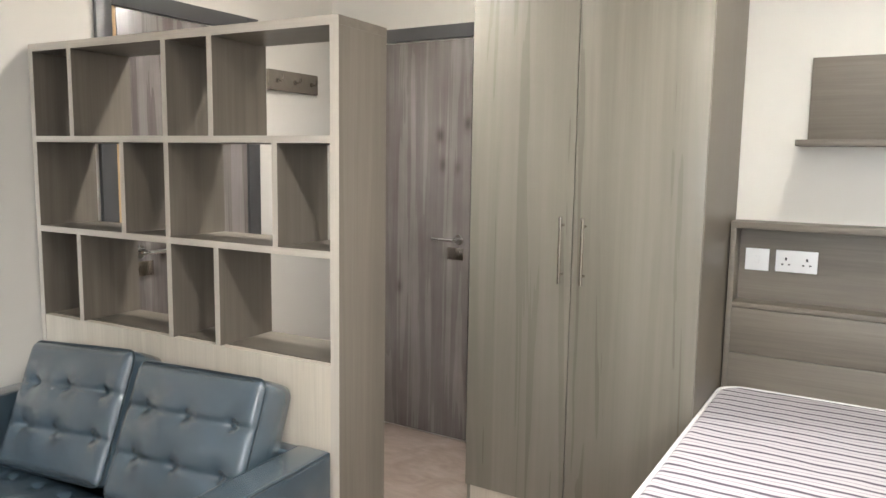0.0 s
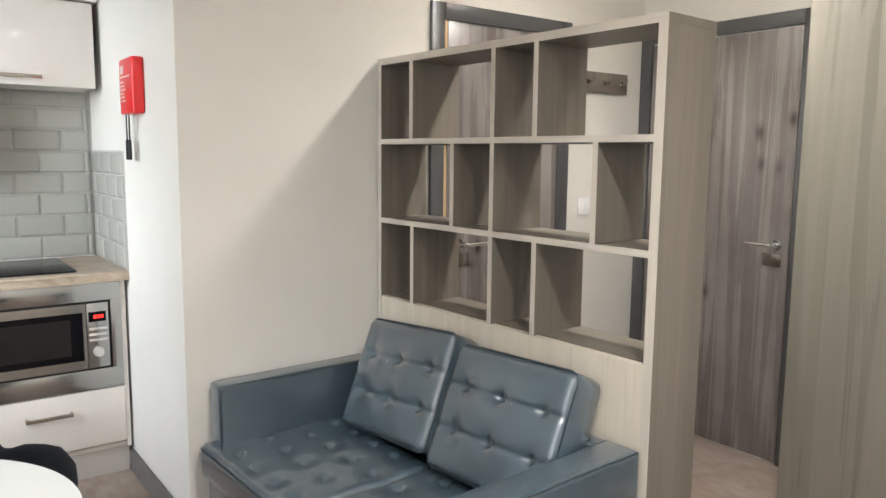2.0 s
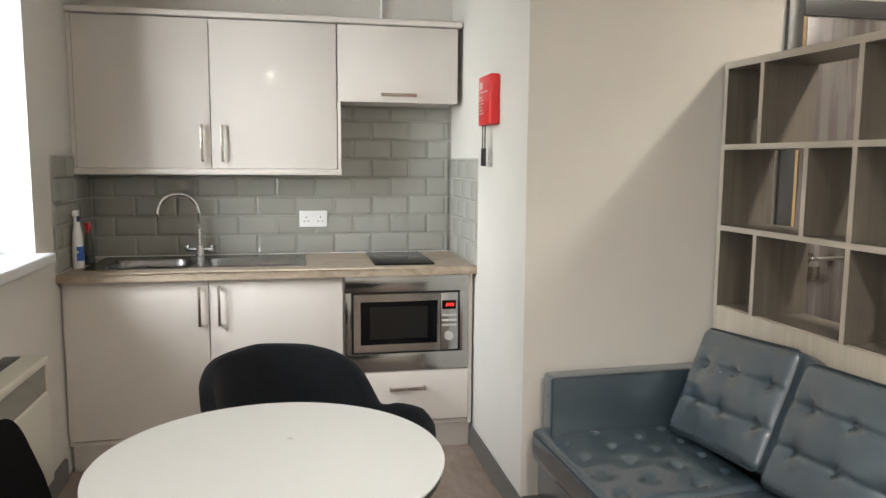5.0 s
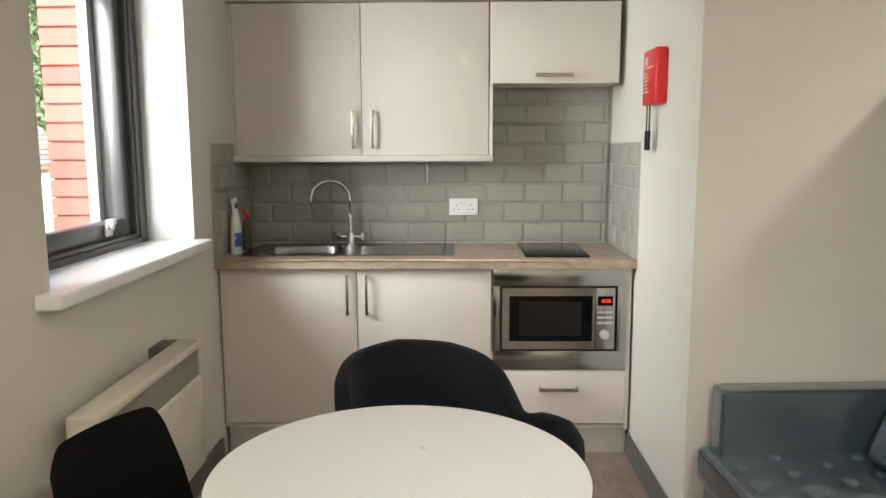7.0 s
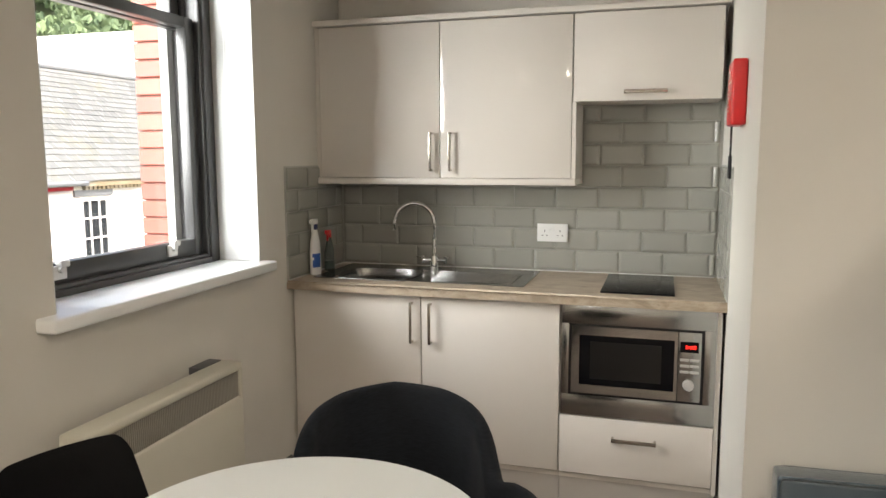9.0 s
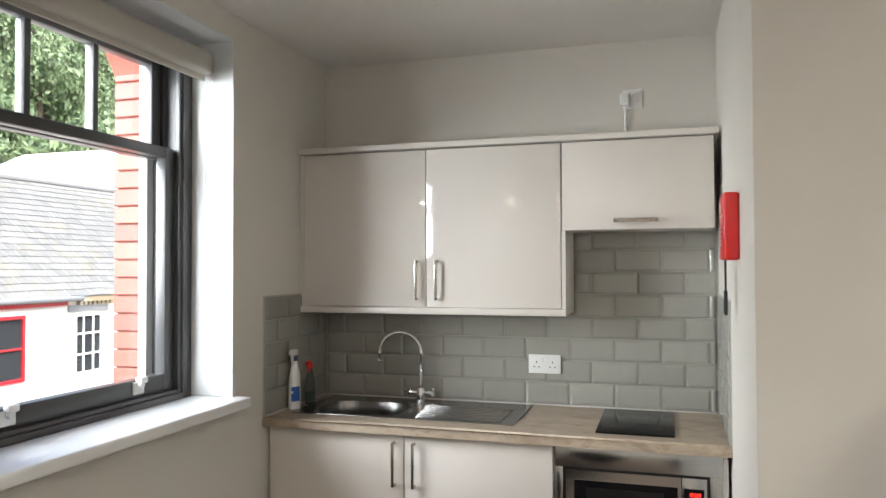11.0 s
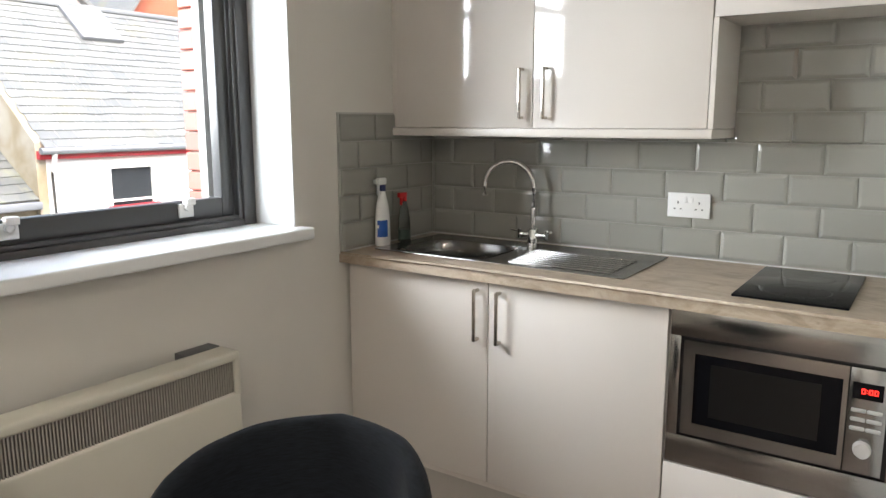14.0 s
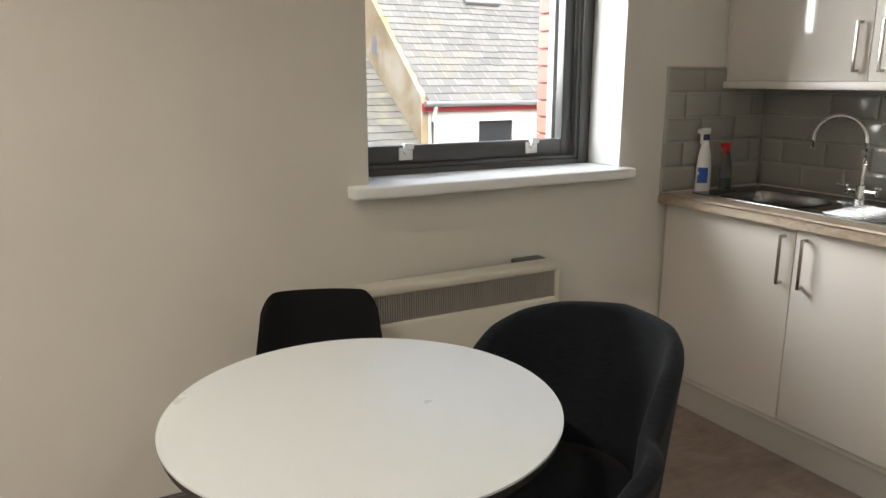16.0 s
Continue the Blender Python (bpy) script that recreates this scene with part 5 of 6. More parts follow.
def side_chair(m):
    """A black chair with a thin moulded back; it faces +y."""
    t = thing("side_chair", (0, 0, 0), "plain black moulded chair between the table and the heater", "chair")

    def back(u, v):
        s = u * 2 - 1
        w = 0.195 - 0.028 * v
        x = w * s
        z = 0.44 + 0.328 * v
        corner = max(0.0, abs(s) - 0.68) / 0.32
        if v > 0.5:
            z -= 0.055 * (corner ** 2.6) * (v - 0.5) * 2
        y = -0.20 - 0.075 * v + 0.035 * s * s
        return (x, y, z)
    bm = grid_bm(back, 30, 16)
    bmesh.ops.solidify(bm, geom=bm.faces[:], thickness=0.012)
    part("backrest", bm, M_BLACKCH, t, local=True, angle=50)
    bm = box(-0.205, 0.205, -0.21, 0.20, 0.435, 0.452, 0.008, 3)
    part("seat", bm, M_BLACKCH, t, local=True)
    for sx in (-1, 1):
        for sy in (-1, 1):
            bm = add_cyl(bmesh.new(), (sx * 0.20, sy * 0.20 - 0.01, 0), (sx * 0.16, sy * 0.16 - 0.01, 0.436), 0.010, 0.012, 14)
            part("leg", bm, M_BLACK, t, "black metal leg", local=True)
    t.matrix_world = m
    return t


side_chair(pose(-2.158, 1.204, 0, 0, 0, -21))

# ---- ceiling downlights ----
dl = None
for lx, ly in DOWNLIGHTS:
    if dl is None:
        dl = thing("downlight", (lx, ly, CEIL - 0.004), "recessed round ceiling downlight, switched on", "ceiling light", "ceiling downlights")
        bm = bmesh.new()
        r1 = bmesh.ops.create_circle(bm, segments=32, radius=0.043, matrix=Matrix.Translation((lx, ly, CEIL - 0.004)))
        r2 = bmesh.ops.create_circle(bm, segments=32, radius=0.030, matrix=Matrix.Translation((lx, ly, CEIL - 0.006)))
        bmesh.ops.bridge_loops(bm, edges=bm.edges[:])
        part("bezel", bm, M_PLASTIC, dl, "white bezel")
        part("lens", add_cyl(bmesh.new(), (lx, ly, CEIL - 0.004), (lx, ly, CEIL - 0.001), 0.029, seg=28), M_LENS, dl, "lit lens")
    else:
        copy_thing(dl, pose(lx, ly, CEIL - 0.004))

# ---- outdoors ----
GZ = -5.6
solid("ground", box(-600, 400, -700, 0.1, GZ - 0.2, GZ), M_ASPHALT, "grey asphalt street far below the window", kind="structure")


def slates(x0, x1, y_e, z_e, y_r, z_r, w, rows, seed, proud=0.018):
    """Overlapping slates on a slope that rises from the eave (y_e, z_e) to the ridge (y_r, z_r)."""
    rnd = random.Random(seed)
    bm = bmesh.new()
    run = Vector((0, y_r - y_e, z_r - z_e))
    step = run / rows
    nrm = Vector((0, run.z, -run.y)).normalized()
    if nrm.z < 0:
        nrm = -nrm
    for r in range(rows):
        x = x0 - (w / 2 if r % 2 else 0)
        while x < x1:
            a, b = max(x0, x + 0.003), min(x1, x + w - 0.003)
            if b - a > 0.03:
                j = rnd.uniform(-0.012, 0.012)
                lo = Vector((0, y_e, z_e)) + step * r - step.normalized() * (0.02 + j) + nrm * (proud + rnd.uniform(0, 0.008))
                hi = Vector((0, y_e, z_e)) + step * (r + 1.08) + nrm * 0.004
                t = -nrm * 0.012
                ps = [Vector((a, 0, 0)) + lo, Vector((b, 0, 0)) + lo, Vector((b, 0, 0)) + hi, Vector((a, 0, 0)) + hi]
                v = [bm.verts.new(p) for p in ps] + [bm.verts.new(ps[0] + t), bm.verts.new(ps[1] + t)]
                bm.faces.new((v[0], v[1], v[2], v[3]))
                bm.faces.new((v[0], v[4], v[5], v[1]))
            x += w
    return bm


def gable_body(x0, x1, y0, y1, z0, z_e, z_r, y_r):
    """Walls of a house as one prism, ridge along x; y0 is the front."""
    bm = bmesh.new()
    def ring(x):
        return [bm.verts.new((x, y0, z0)), bm.verts.new((x, y1, z0)), bm.verts.new((x, y1, z_e)), bm.verts.new((x, y_r, z_r)), bm.verts.new((x, y0, z_e))]
    a, b = ring(x0), ring(x1)
    for k in range(5):
        bm.faces.new((a[k], a[(k + 1) % 5], b[(k + 1) % 5], b[k]))
    bm.faces.new(a[::-1])
    bm.faces.new(b)
    return bm


def out_window(parent, x0, x1, y, z0, z1, cols, rows, frame_mat, arch=False):
    """A window in a front that faces +y: a frame, bars and dark panes set just proud of the wall."""
    bm = bmesh.new()
    f = 0.06
    add_box(bm, x0, x1, y, y + 0.05, z0, z0 + f)
    add_box(bm, x0, x1, y, y + 0.05, z1 - f, z1)
    add_box(bm, x0, x0 + f, y, y + 0.05, z0 + f, z1 - f)
    add_box(bm, x1 - f, x1, y, y + 0.05, z0 + f, z1 - f)
    for c in range(1, cols):
        x = x0 + (x1 - x0) * c / cols
        add_box(bm, x - 0.016, x + 0.016, y + 0.012, y + 0.04, z0 + f, z1 - f)
    for r in range(1, rows):
        z = z0 + (z1 - z0) * r / rows
        add_box(bm, x0 + f, x1 - f, y + 0.014, y + 0.042, z - 0.018, z + 0.018)
    w = part("window", bm, frame_mat, parent, smooth=False)
    part("pane", box(x0 + f, x1 - f, y + 0.004, y + 0.008, z0 + f, z1 - f), M_DARKPANE, w, "dark glass", smooth=False)
    return w


FY = -9.0
h1 = thing("terraced_house", (-10.6, -12, GZ), "white rendered house with slate roof and red fascia across the street", "house")
part("wall", gable_body(-13.3, -8.08, FY, -15.0, GZ, 1.0, 3.5, -12.0), M_RENDER, h1)
part("gable_wall", box(-8.08, -7.93, FY, -15.0, GZ, 0.80), M_STAINED, h1, "stained cream rendered gable", smooth=False)
bm = bmesh.new()
prof = [(FY - 0.0, 0.80), (FY - 0.0, 1.06), (-12.0, 3.62), (-15.0, 1.06), (-15.0, 0.8)]
ra = [bm.verts.new((-8.08, y, z)) for y, z in prof]
rb = [bm.verts.new((-7.93, y, z)) for y, z in prof]
for k in range(5):
    bm.faces.new((ra[k], ra[(k + 1) % 5], rb[(k + 1) % 5], rb[k]))
bm.faces.new(ra[::-1])
bm.faces.new(rb)
part("gable_top", bm, M_STAINED, h1, "stained cream rendered gable", smooth=False)
rf = part("roof", slates(-13.3, -8.02, FY + 0.12, 0.98, -12.0, 3.60, 0.30, 20, 1), M_SLATE, h1, "pale weathered roof slates", smooth=False)
tagged(rf, kind="stuff")
part("ridge", box(-13.3, -7.95, -12.1, -11.9, 3.56, 3.66, 0.03), M_LEAD, h1)
part("fascia", box(-13.0, -7.95, FY + 0.002, FY + 0.10, 0.80, 0.93), M_REDPAINT, h1, "red painted fascia", smooth=False)
part("gutter", tube(bmesh.new(), [(-13.3, FY + 0.17, 0.93), (-7.93, FY + 0.17, 0.93)], 0.055, 10), M_LEAD, h1, "grey gutter")
part("downpipe", tube(bmesh.new(), [(-8.15, FY + 0.17, 0.93), (-8.15, FY + 0.07, 0.6), (-8.15, FY + 0.07, GZ)], 0.04, 10), M_RENDER, h1, "white downpipe")
out_window(h1, -9.95, -9.06, FY, -0.55, 0.66, 1, 2, M_RENDER)
part("sill", box(-9.98, -9.03, FY + 0.052, FY + 0.12, -0.10, -0.02), M_REDPAINT, h1, "red painted sill", smooth=False)
out_window(h1, -12.05, -11.15, FY, -0.55, 0.66, 1, 2, M_REDPAINT)
bm = box(-0.42, 0.42, -0.5, 0.5, 0.0, 0.07)
sl = math.atan2(2.56, 3.0)
bmesh.ops.transform(bm, matrix=Matrix.Translation((-10.5, -11.5, 3.22)) @ Matrix.Rotation(-sl, 4, "X"), verts=bm.verts)
sk = part("skylight", bm, M_LEAD, h1, "roof window", smooth=False)
bm = box(-0.36, 0.36, -0.44, 0.44, 0.07, 0.075)
bmesh.ops.transform(bm, matrix=Matrix.Translation((-10.5, -11.5, 3.22)) @ Matrix.Rotation(-sl, 4, "X"), verts=bm.verts)
part("pane", bm, mat("sky_pane", (0.5, 0.52, 0.54), 0.1), sk, smooth=False)
part("vent", box(-7.93, -7.90, -11.1, -10.85, 1.85, 2.2), M_LEAD, h1, "small gable opening", smooth=False)

h2 = thing("terraced_house", (-16.0, -12, GZ), "white rendered house with slate roof and cream cornice", "house")
part("wall", gable_body(-22.0, -13.302, FY, -15.0, GZ, 1.0, 3.5, -12.0), M_RENDER, h2)
rf = part("roof", slates(-22.0, -13.302, FY + 0.12, 0.98, -12.0, 3.60, 0.30, 20, 2), M_SLATE, h2, "pale weathered roof slates", smooth=False)
tagged(rf, kind="stuff")
part("ridge", box(-22.0, -13.3, -12.1, -11.9, 3.56, 3.66, 0.03), M_LEAD, h2)
bm = box(-22.0, -13.3, FY + 0.002, FY + 0.12, 0.86, 0.96)
for k in range(70):
    x = -13.36 - k * 0.12
    add_box(bm, x - 0.035, x + 0.035, FY + 0.002, FY + 0.09, 0.79, 0.86)
part("cornice", bm, M_STAINED, h2, "cream dentil cornice", smooth=False)
for x in (-13.98, -16.15, -18.32):
    w = out_window(h2, x - 0.02, x + 0.76, FY, -0.62, 0.62, 3, 3, M_PLASTIC)
    part("lintel", box(x - 0.15, x + 0.9, FY + 0.002, FY + 0.05, 0.66, 0.79), M_LEAD, h2, smooth=False)

h3 = thing("low_outbuilding", (-6.0, -11, GZ), "lower slate-roofed building beside the white house", "house")
part("wall", gable_body(-7.925, -3.0, FY - 0.1, -14.5, GZ, 0.15, 2.1, -12.0), M_STAINED, h3)
rf = part("roof", slates(-7.925, -3.0, FY, 0.18, -12.0, 2.16, 0.30, 17, 3), M_SLATEDK, h3, "dark lichened roof slates", smooth=False)
tagged(rf, kind="stuff")
part("gutter", box(-7.925, -3.0, FY - 0.05, FY + 0.12, 0.04, 0.16, 0.02), M_LEAD, h3, "lead gutter")

for house in (h1, h2, h3):
    house.location.x += 0.27

# stone wall and shrubs behind the low building
bm = bmesh.new()
rnd = random.Random(5)
z = 1.6
while z < 5.0:
    x = -9.6
    hgt = rnd.uniform(0.16, 0.28)
    while x < -2.0:
        w = rnd.uniform(0.25, 0.6)
        add_box(bm, x, x + w - 0.03, -15.6, -15.22 + rnd.uniform(-0.04, 0.04), z, z + hgt - 0.03)
        x += w
    z += hgt
stone = solid("stone_wall", bm, M_STONE, "grey-brown rubble stone retaining wall behind the roofs", kind="structure")
solid("stone_wall_core", box(-9.6, -2.0, -15.9, -15.42, GZ, 5.0), M_STONE, "grey-brown rubble stone wall core", kind="structure")


def leaves(bm, c, r, n, size, rnd, flat=0.8):
    for _ in range(n):
        d = Vector((rnd.gauss(0, 1), rnd.gauss(0, 1), rnd.gauss(0, 1))).normalized() * r * (rnd.random() ** 0.35)
        p = Vector(c) + Vector((d.x, d.y, d.z * flat))
        q = Euler((rnd.uniform(0, 6.3), rnd.uniform(0, 6.3), rnd.uniform(0, 6.3))).to_matrix()
        s = size * rnd.uniform(0.6, 1.3)
        v = [bm.verts.new(p + q @ Vector(k)) for k in ((-s, 0, 0), (0, -s * 0.5, 0.1 * s), (s, 0, 0), (0, s * 0.5, 0.1 * s))]
        bm.faces.new(v)


sh = thing("shrub", (-7.7, -14.9, 2.0), "green shrub growing out of the stone wall", "shrub")
bm = bmesh.new()
rnd = random.Random(8)
for c, r in (((-8.9, -15.0, 3.55), 0.4), ((-8.5, -14.95, 3.2), 0.35), ((-7.4, -14.9, 2.7), 0.35)):
    leaves(bm, c, r, 500, 0.07, rnd)
part("crown", bm, M_LEAF, sh, smooth=False)
part("trunk", tube(bmesh.new(), [(-7.7, -15.2, 2.0), (-8.2, -15.1, 2.7), (-8.8, -15.0, 3.4)], 0.04, 8), M_BARK, sh)

# white church-like house behind the terrace, with an arched window
h4 = thing("white_gabled_house", (-27, -24, GZ), "white house with an arched window behind the terrace", "house")
bm = bmesh.new()
prof = [(-36.0, GZ), (-22.0, GZ), (-22.0, 2.75), (-31.5, 7.5), (-36.0, 5.0)]
ra = [bm.verts.new((x, -20.0, z)) for x, z in prof]
rb = [bm.verts.new((x, -30.0, z)) for x, z in prof]
for k in range(5):
    bm.faces.new((ra[k], ra[(k + 1) % 5], rb[(k + 1) % 5], rb[k]))
bm.faces.new(ra[::-1])
bm.faces.new(rb)
part("wall", bm, M_RENDER, h4, smooth=False)
w = out_window(h4, -29.45, -28.5, -20.0, 3.3, 4.3, 3, 3, M_PLASTIC)
bm = bmesh.new()
for k in range(9):
    a = math.pi * k / 8
    tube(bm, [(-28.975, -19.95, 4.3), (-28.975 + 0.475 * math.cos(a), -19.95, 4.3 + 0.475 * math.sin(a))], 0.02, 6)
tube(bm, [(-28.975 + 0.475 * math.cos(math.pi * k / 16), -19.95, 4.3 + 0.475 * math.sin(math.pi * k / 16)) for k in range(17)], 0.05, 6)
part("fanlight", bm, M_PLASTIC, w, smooth=False)
bm = bmesh.new()
c = bm.verts.new((-28.975, -19.985, 4.3))
arc = [bm.verts.new((-28.975 + 0.46 * math.cos(math.pi * k / 16), -19.985, 4.3 + 0.46 * math.sin(math.pi * k / 16))) for k in range(17)]
for p, q in zip(arc, arc[1:]):
    bm.faces.new((c, p, q))
part("fanlight_glass", bm, M_DARKPANE, w, smooth=False)


def far_house(name, x0, x1, y0, y1, z_e, z_r, label, wallm=M_RENDER, barge=None):
    """A house with its gable towards +y and its ridge along y."""
    t = thing(name, ((x0 + x1) / 2, (y0 + y1) / 2, GZ), label, "house")
    xm = (x0 + x1) / 2
    bm = bmesh.new()
    prof = [(x0, GZ), (x1, GZ), (x1, z_e), (xm, z_r), (x0, z_e)]
    ra = [bm.verts.new((x, y0, z)) for x, z in prof]
    rb = [bm.verts.new((x, y1, z)) for x, z in prof]
    for k in range(5):
        bm.faces.new((ra[k], ra[(k + 1) % 5], rb[(k + 1) % 5], rb[k]))
    bm.faces.new(ra[::-1])
    bm.faces.new(rb)
    part("wall", bm, wallm, t, smooth=False)
    for s, xe in ((-1, x0), (1, x1)):
        bm = bmesh.new()
        o = Vector((s * (x1 - x0) * 0.04, 0, -(z_r - z_e) * 0.08))
        p = [Vector((xm, y0 + 0.3, z_r + 0.12)), Vector((xm, y1, z_r + 0.12)), Vector((xe, y1, z_e + 0.12)) + o, Vector((xe, y0 + 0.3, z_e + 0.12)) + o]
        up_v = [bm.verts.new(v) for v in p]
        dn_v = [bm.verts.new(v - Vector((0, 0, 0.15))) for v in p]
        bm.faces.new(up_v)
        bm.faces.new(dn_v[::-1])
        for k in range(4):
            bm.faces.new((up_v[k], up_v[(k + 1) % 4], dn_v[(k + 1) % 4], dn_v[k]))
        part("roof", bm, M_SLATE, t, smooth=False)
        if barge:
            bm = bmesh.new()
            p = [Vector((xm, y0 + 0.32, z_r + 0.1)), Vector((xe, y0 + 0.32, z_e + 0.1)) + o]
            q = [v - Vector((0, 0, 0.28)) for v in p]
            vs = [bm.verts.new(v) for v in (p[0], p[1], q[1], q[0])]
            bm.faces.new(vs)
            bmesh.ops.solidify(bm, geom=bm.faces[:], thickness=0.06)
            part("bargeboard", bm, barge, t, "ochre bargeboard", smooth=False)
    return t


far_house("gabled_house", -42.0, -36.2, -31.0, -40.0, 6.2, 8.4, "white house with ochre bargeboards up the hill", barge=M_OCHRE)
far_house("gabled_house", -15.5, -9.8, -19.5, -27.0, 4.3, 6.6, "white gabled house behind the terrace")
far_house("hill_house", -58.0, -49.0, -44.0, -54.0, 9.0, 11.5, "pale house further up the hillside")
far_house("brick_house", -18.9, -15.6, -18.5, -24.0, 4.6, 6.8, "orange brick house behind the terrace", wallm=paint("orange_brick_far", (0.36, 0.10, 0.05), 0.8, 0.2))
h5 = thing("long_house", (-30.0, -37.0, GZ), "long pale house with a big slate roof up the hill", "house")
part("wall", gable_body(-35.5, -23.0, -33.0, -41.0, GZ, 5.6, 8.1, -37.0), M_RENDER, h5)
tagged(part("roof", slates(-35.5, -23.0, -32.8, 5.55, -37.0, 8.25, 0.5, 14, 6), M_SLATE, h5, "pale slates", smooth=False), kind="stuff")

# wooded hillside
def hill(u, v):
    x = -190 + 260 * u
    y = -46 - 130 * v
    z = -3 + 62 * min(1.0, v * 1.25) ** 0.8 + 3.0 * math.sin(u * 9) * v
    return (x, y, z)


hb_hill = solid("hillside", grid_bm(hill, 50, 24), M_GRASSHILL, "steep green hillside behind the town", kind="structure", smooth=True)
rnd = random.Random(11)
proto = []
for k in range(3):
    t = thing("tree", (0, 0, 0), "broad green deciduous tree in full leaf on the hillside", "tree", "trees on the hillside")
    bm = bmesh.new()
    for _ in range(16):
        a, rr = rnd.uniform(0, 6.28), rnd.uniform(0.3, 2.3)
        leaves(bm, (rr * math.cos(a), rr * math.sin(a), rnd.uniform(2.6, 6.4) - 0.35 * rr), rnd.uniform(0.9, 1.6), 150, 0.24, rnd)
    part("crown", bm, M_LEAF, t, local=True, smooth=False)
    bm = add_cyl(bmesh.new(), (0, 0, -1.0), (0, 0, 3.0), 0.28, 0.16, 8)
    for _ in range(5):
        a = rnd.uniform(0, 6.28)
        add_cyl(bm, (0, 0, 2.0 + rnd.random()), (1.6 * math.cos(a), 1.6 * math.sin(a), 4.6), 0.11, 0.04, 6)
    part("trunk", bm, M_BARK, t, local=True)
    proto.append(t)
spots = []
for _ in range(300):
    u, v = rnd.uniform(0.0, 0.74), rnd.uniform(0.03, 0.85) ** 1.15
    spots.append((u, v))
for i, (u, v) in enumerate(spots):
    p = hill(u, v)
    m = pose(p[0], p[1], p[2], 0, 0, rnd.uniform(0, 360))
    s = rnd.uniform(1.1, 2.1)
    if i < 3:
        proto[i].matrix_world = m @ Matrix.Diagonal((s, s, s, 1))
    else:
        t = copy_thing(proto[i % 3], m)
        t.scale = (s, s, s)

# ---- pieces: outer brickwork of the window opening ----
BR_X = -3.60
brick_core = solid("wall_outer", box(-6.5, BR_X - 0.012, 0.142, 0.329, GZ, 3.2), M_MORTAR, "dark mortar of the outer brick wall", kind="structure")
brick_mesh = {}
rnd = random.Random(3)


def brick(dx, dy, dz, x, y, z, parent):
    key = (round(dx, 3), round(dy, 3), round(dz, 3))
    if key not in brick_mesh:
        bm = box(-dx / 2, dx / 2, -dy / 2, dy / 2, -dz / 2, dz / 2, 0.004, 1)
        brick_mesh[key] = to_mesh("brick", bm, M_BRICK)
    ob = new("brick", brick_mesh[key])
    ob.parent = parent
    ob.location = Vector((x, y, z)) - world_loc(parent)
    return ob


for r in range(24):
    z = 0.86 + r * 0.0745
    d = 0.215 if r % 2 == 0 else 0.10
    brick(d, 0.19, 0.069, BR_X - d / 2, 0.225, z, brick_core)
# lining beside the bricks, its shade put into the base colour
solid("trim", box(WX0 + 0.001, -3.508, 0.331, 0.370, 0.95, 2.43), M_LINING, "white outer window lining, its colour darkened against strong light", kind="structure")
solid("wall_outer_low", box(BR_X - 0.011, -2.53, 0.142, 0.329, GZ, 0.95), M_MORTAR, "outer wall under the window", kind="structure")
bm = bmesh.new()
add_box(bm, -2.53, V0X, 0.142, 0.329, GZ, 3.2)
add_box(bm, V1X, 3.0, 0.142, 0.329, GZ, 3.2)
add_box(bm, V0X, V1X, 0.142, 0.329, GZ, WZ0)
add_box(bm, V0X, V1X, 0.142, 0.329, WZ1, 3.2)
solid("wall_outer_far", bm, M_MORTAR, "outer wall beside the window", kind="structure")

# arched brick head
ac_x, ac_z, ac_r = -3.065, 2.03, 0.62
bm = bmesh.new()
pts_i = [(ac_x + ac_r * math.cos(radians(a)), ac_z + ac_r * math.sin(radians(a))) for a in range(28, 153, 4)]
for (xa, za), (xb, zb) in zip(pts_i, pts_i[1:]):
    v = [bm.verts.new((xa, 0.13, za)), bm.verts.new((xb, 0.13, zb)), bm.verts.new((xb, 0.328, zb)), bm.verts.new((xa, 0.328, za)),
         bm.verts.new((xa, 0.13, 3.2)), bm.verts.new((xb, 0.13, 3.2)), bm.verts.new((xb, 0.328, 3.2)), bm.verts.new((xa, 0.328, 3.2))]
    for f in ((0, 1, 2, 3), (4, 7, 6, 5), (0, 4, 5, 1), (3, 2, 6, 7), (0, 3, 7, 4), (1, 5, 6, 2)):
        bm.faces.new([v[k] for k in f])
solid("arch", bm, M_BRICK, "red brick arch over the window opening", kind="structure")

# ---- pieces: wall tiles ----
TW, TH, GAP = 0.2, 0.1, 0.003
tile_mesh = {}


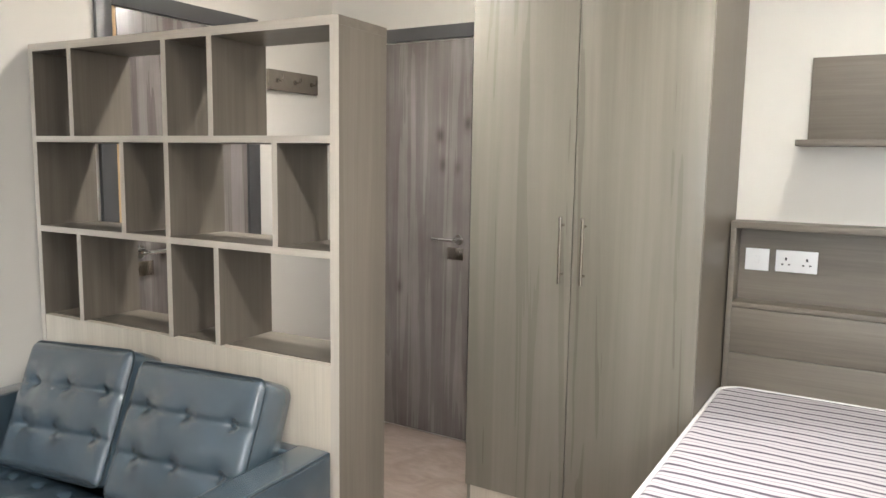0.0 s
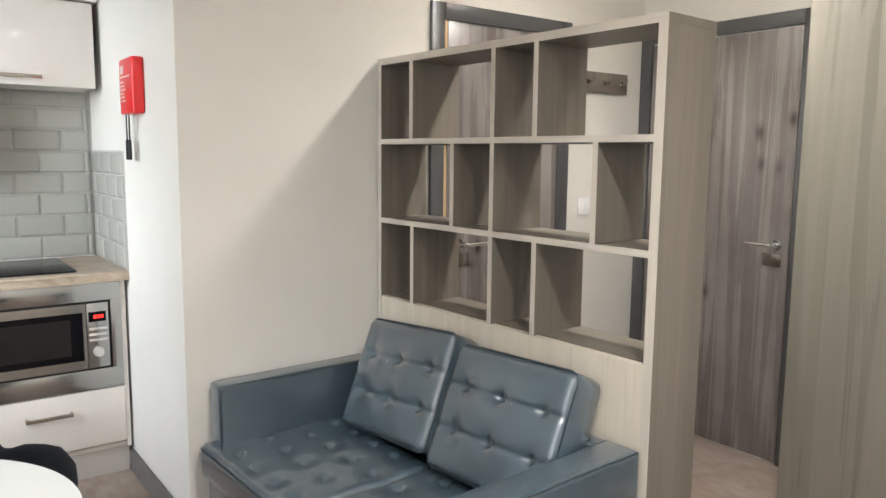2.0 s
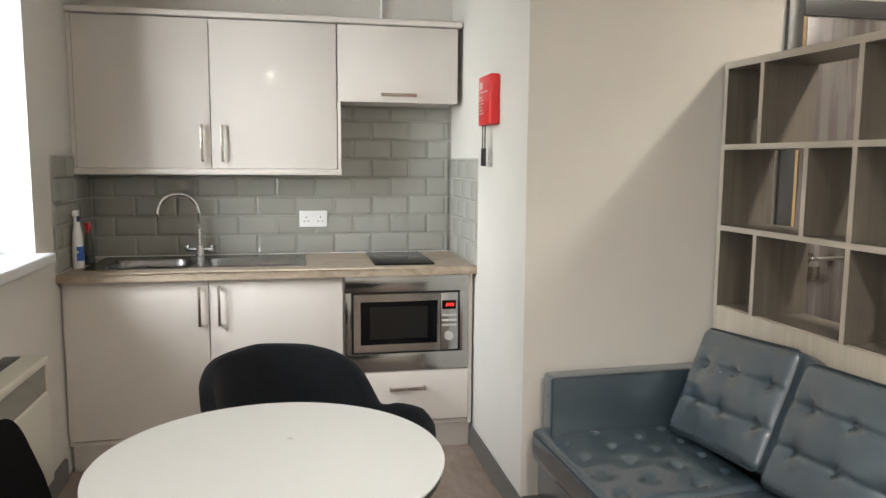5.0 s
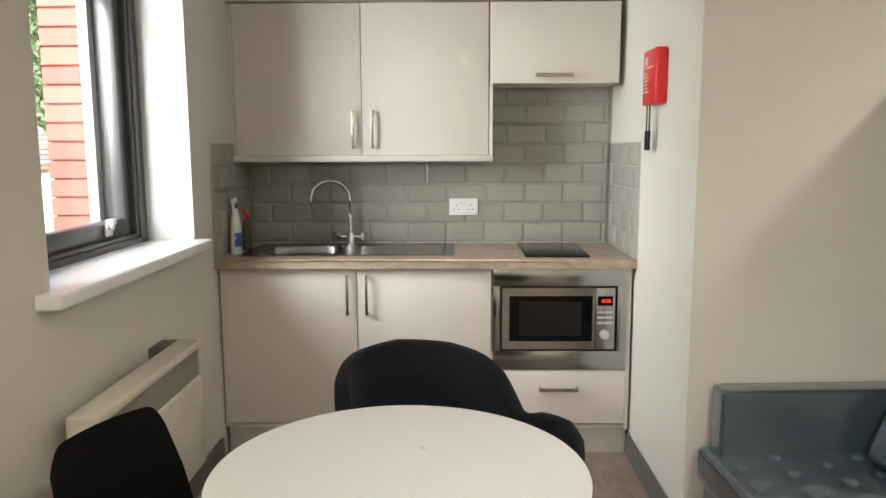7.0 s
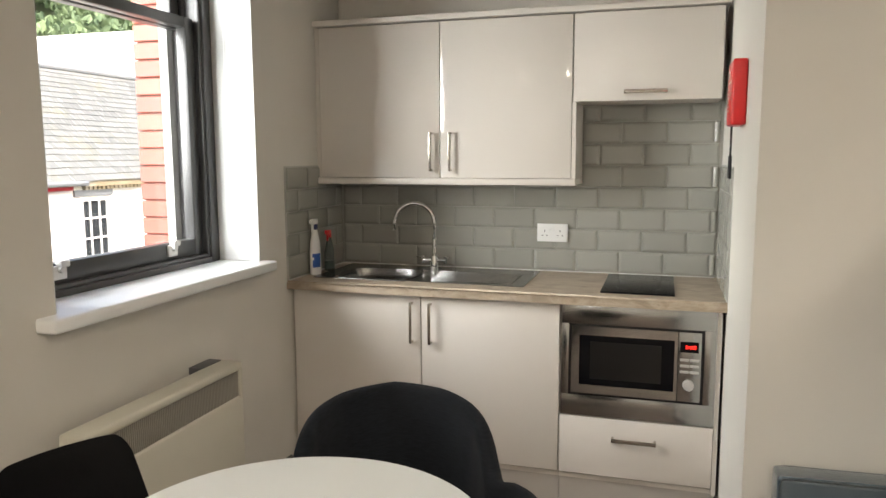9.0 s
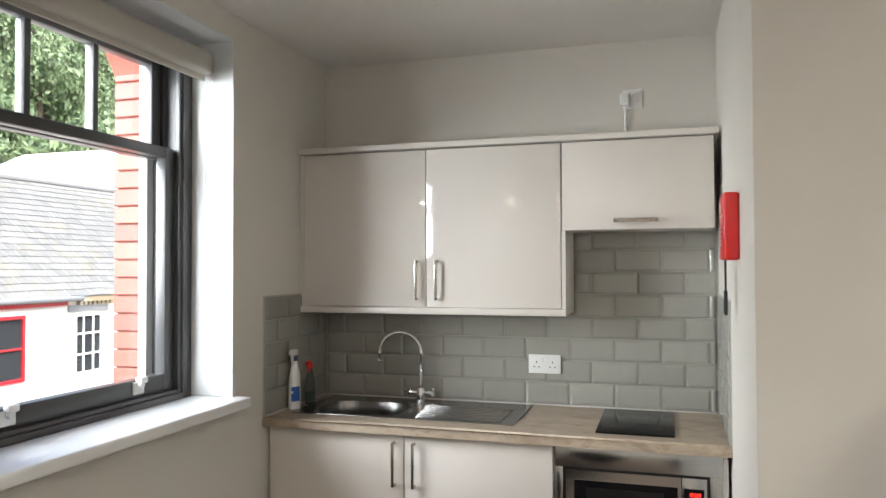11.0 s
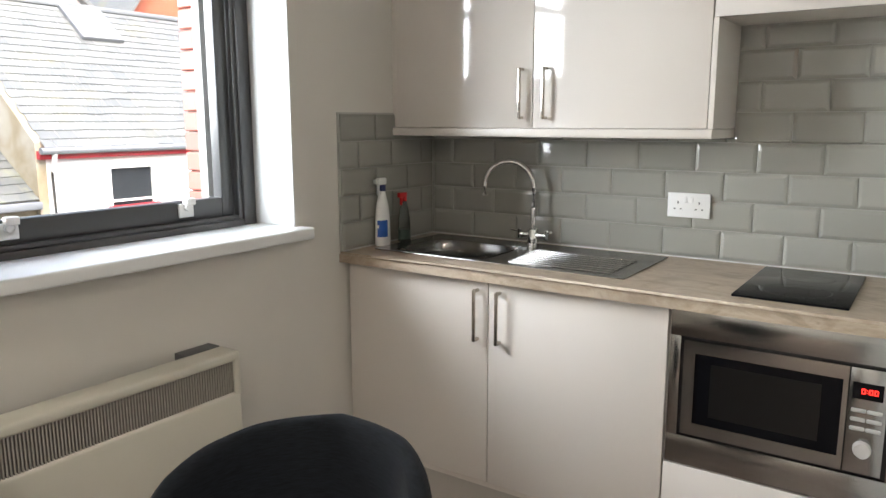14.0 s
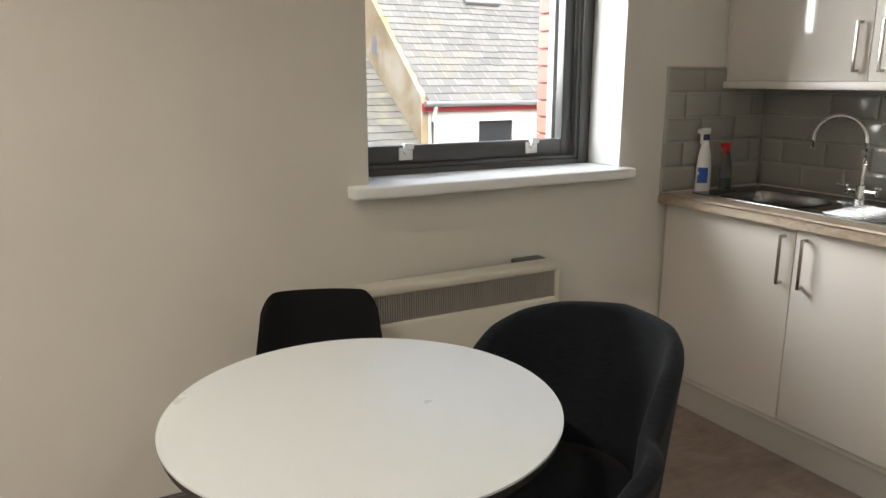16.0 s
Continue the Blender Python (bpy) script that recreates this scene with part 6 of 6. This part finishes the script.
def tile_data(w, h, face):
    """A bevelled tile; face is the way it looks: 'x' (+x), 'y' (+y) or 'n' (-y)."""
    key = (round(w, 3), round(h, 3), face)
    if key in tile_mesh:
        return tile_mesh[key]
    bm = bmesh.new()
    b = min(0.011, w / 3, h / 3)
    w2, h2 = w / 2, h / 2
    lay = [(0.0, w2, h2), (0.0045, w2, h2), (0.0085, w2 - b, h2 - b)]
    rings = []
    for d, a, c in lay:
        cs = [(-a, -c), (a, -c), (a, c), (-a, c)]
        if face == "x":
            rings.append([bm.verts.new((d, p, q)) for p, q in cs])
        elif face == "y":
            rings.append([bm.verts.new((-p, d, q)) for p, q in cs])
        else:
            rings.append([bm.verts.new((p, -d, q)) for p, q in cs])
    for r1, r2 in zip(rings, rings[1:]):
        for k in range(4):
            bm.faces.new((r1[k], r1[(k + 1) % 4], r2[(k + 1) % 4], r2[k]))
    bm.faces.new(rings[-1])
    bmesh.ops.bevel(bm, geom=[e for e in bm.edges if e.calc_length() > 0.02 and sum(v in rings[2] for v in e.verts) == 2], offset=0.0015, segments=1, affect="EDGES")
    me = to_mesh("tile", bm, M_TILE, True, 12)
    tile_mesh[key] = me
    return me


def tile_field(parent, face, fixed, u0, u1, z0, z1, joint, flip=0):
    """Tiles in half bond between u0 and u1 (y or x) and z0 and z1; joint: where an upright joint falls in the lowest row."""
    r = 0
    z = z0
    while z < z1 - 0.012:
        h = min(TH, z1 - z)
        off = joint + (TW / 2 if r % 2 else 0.0)
        u = off - TW * math.ceil((off - u0) / TW)
        while u < u1 - 0.005:
            a, b = max(u, u0), min(u + TW, u1)
            if b - a > 0.012:
                w = b - a - GAP
                ob = new("tile", tile_data(w, h - GAP, face))
                ob.parent = parent
                c, zc = (a + b) / 2, z + h / 2
                ob.location = Vector((fixed, c, zc) if face == "x" else (c, fixed, zc)) - world_loc(parent)
            u += TW
        z += TH
        r += 1


TZ0 = 0.909
bk = solid("splashback", box(KX, KX + 0.004, WIN_Y + 0.001, NY - 0.001, 0.9055, 1.70), M_GROUT, "grey-green metro tile splashback with pale grout", kind="structure")
tile_field(bk, "x", KX + 0.003, WIN_Y + 0.012, NY - 0.012, TZ0, 1.325, 1.922)
tile_field(bk, "x", KX + 0.003, 1.945, NY - 0.012, TZ0 + 0.4, 1.684, 1.922)
sl_ = solid("splashback", box(KX + 0.013, -3.815, WIN_Y, WIN_Y + 0.004, 0.9055, 1.414), M_GROUT, "tiled splashback return by the window", kind="structure")
tile_field(sl_, "y", WIN_Y + 0.003, KX + 0.014, -3.816, TZ0, 1.411, -4.025)
sr_ = solid("splashback", box(KX + 0.013, -3.815, NY - 0.004, NY, 0.9055, 1.414), M_GROUT, "tiled splashback return beside the hob", kind="structure")
tile_field(sr_, "n", NY - 0.003, KX + 0.014, -3.816, TZ0, 1.411, -4.025)
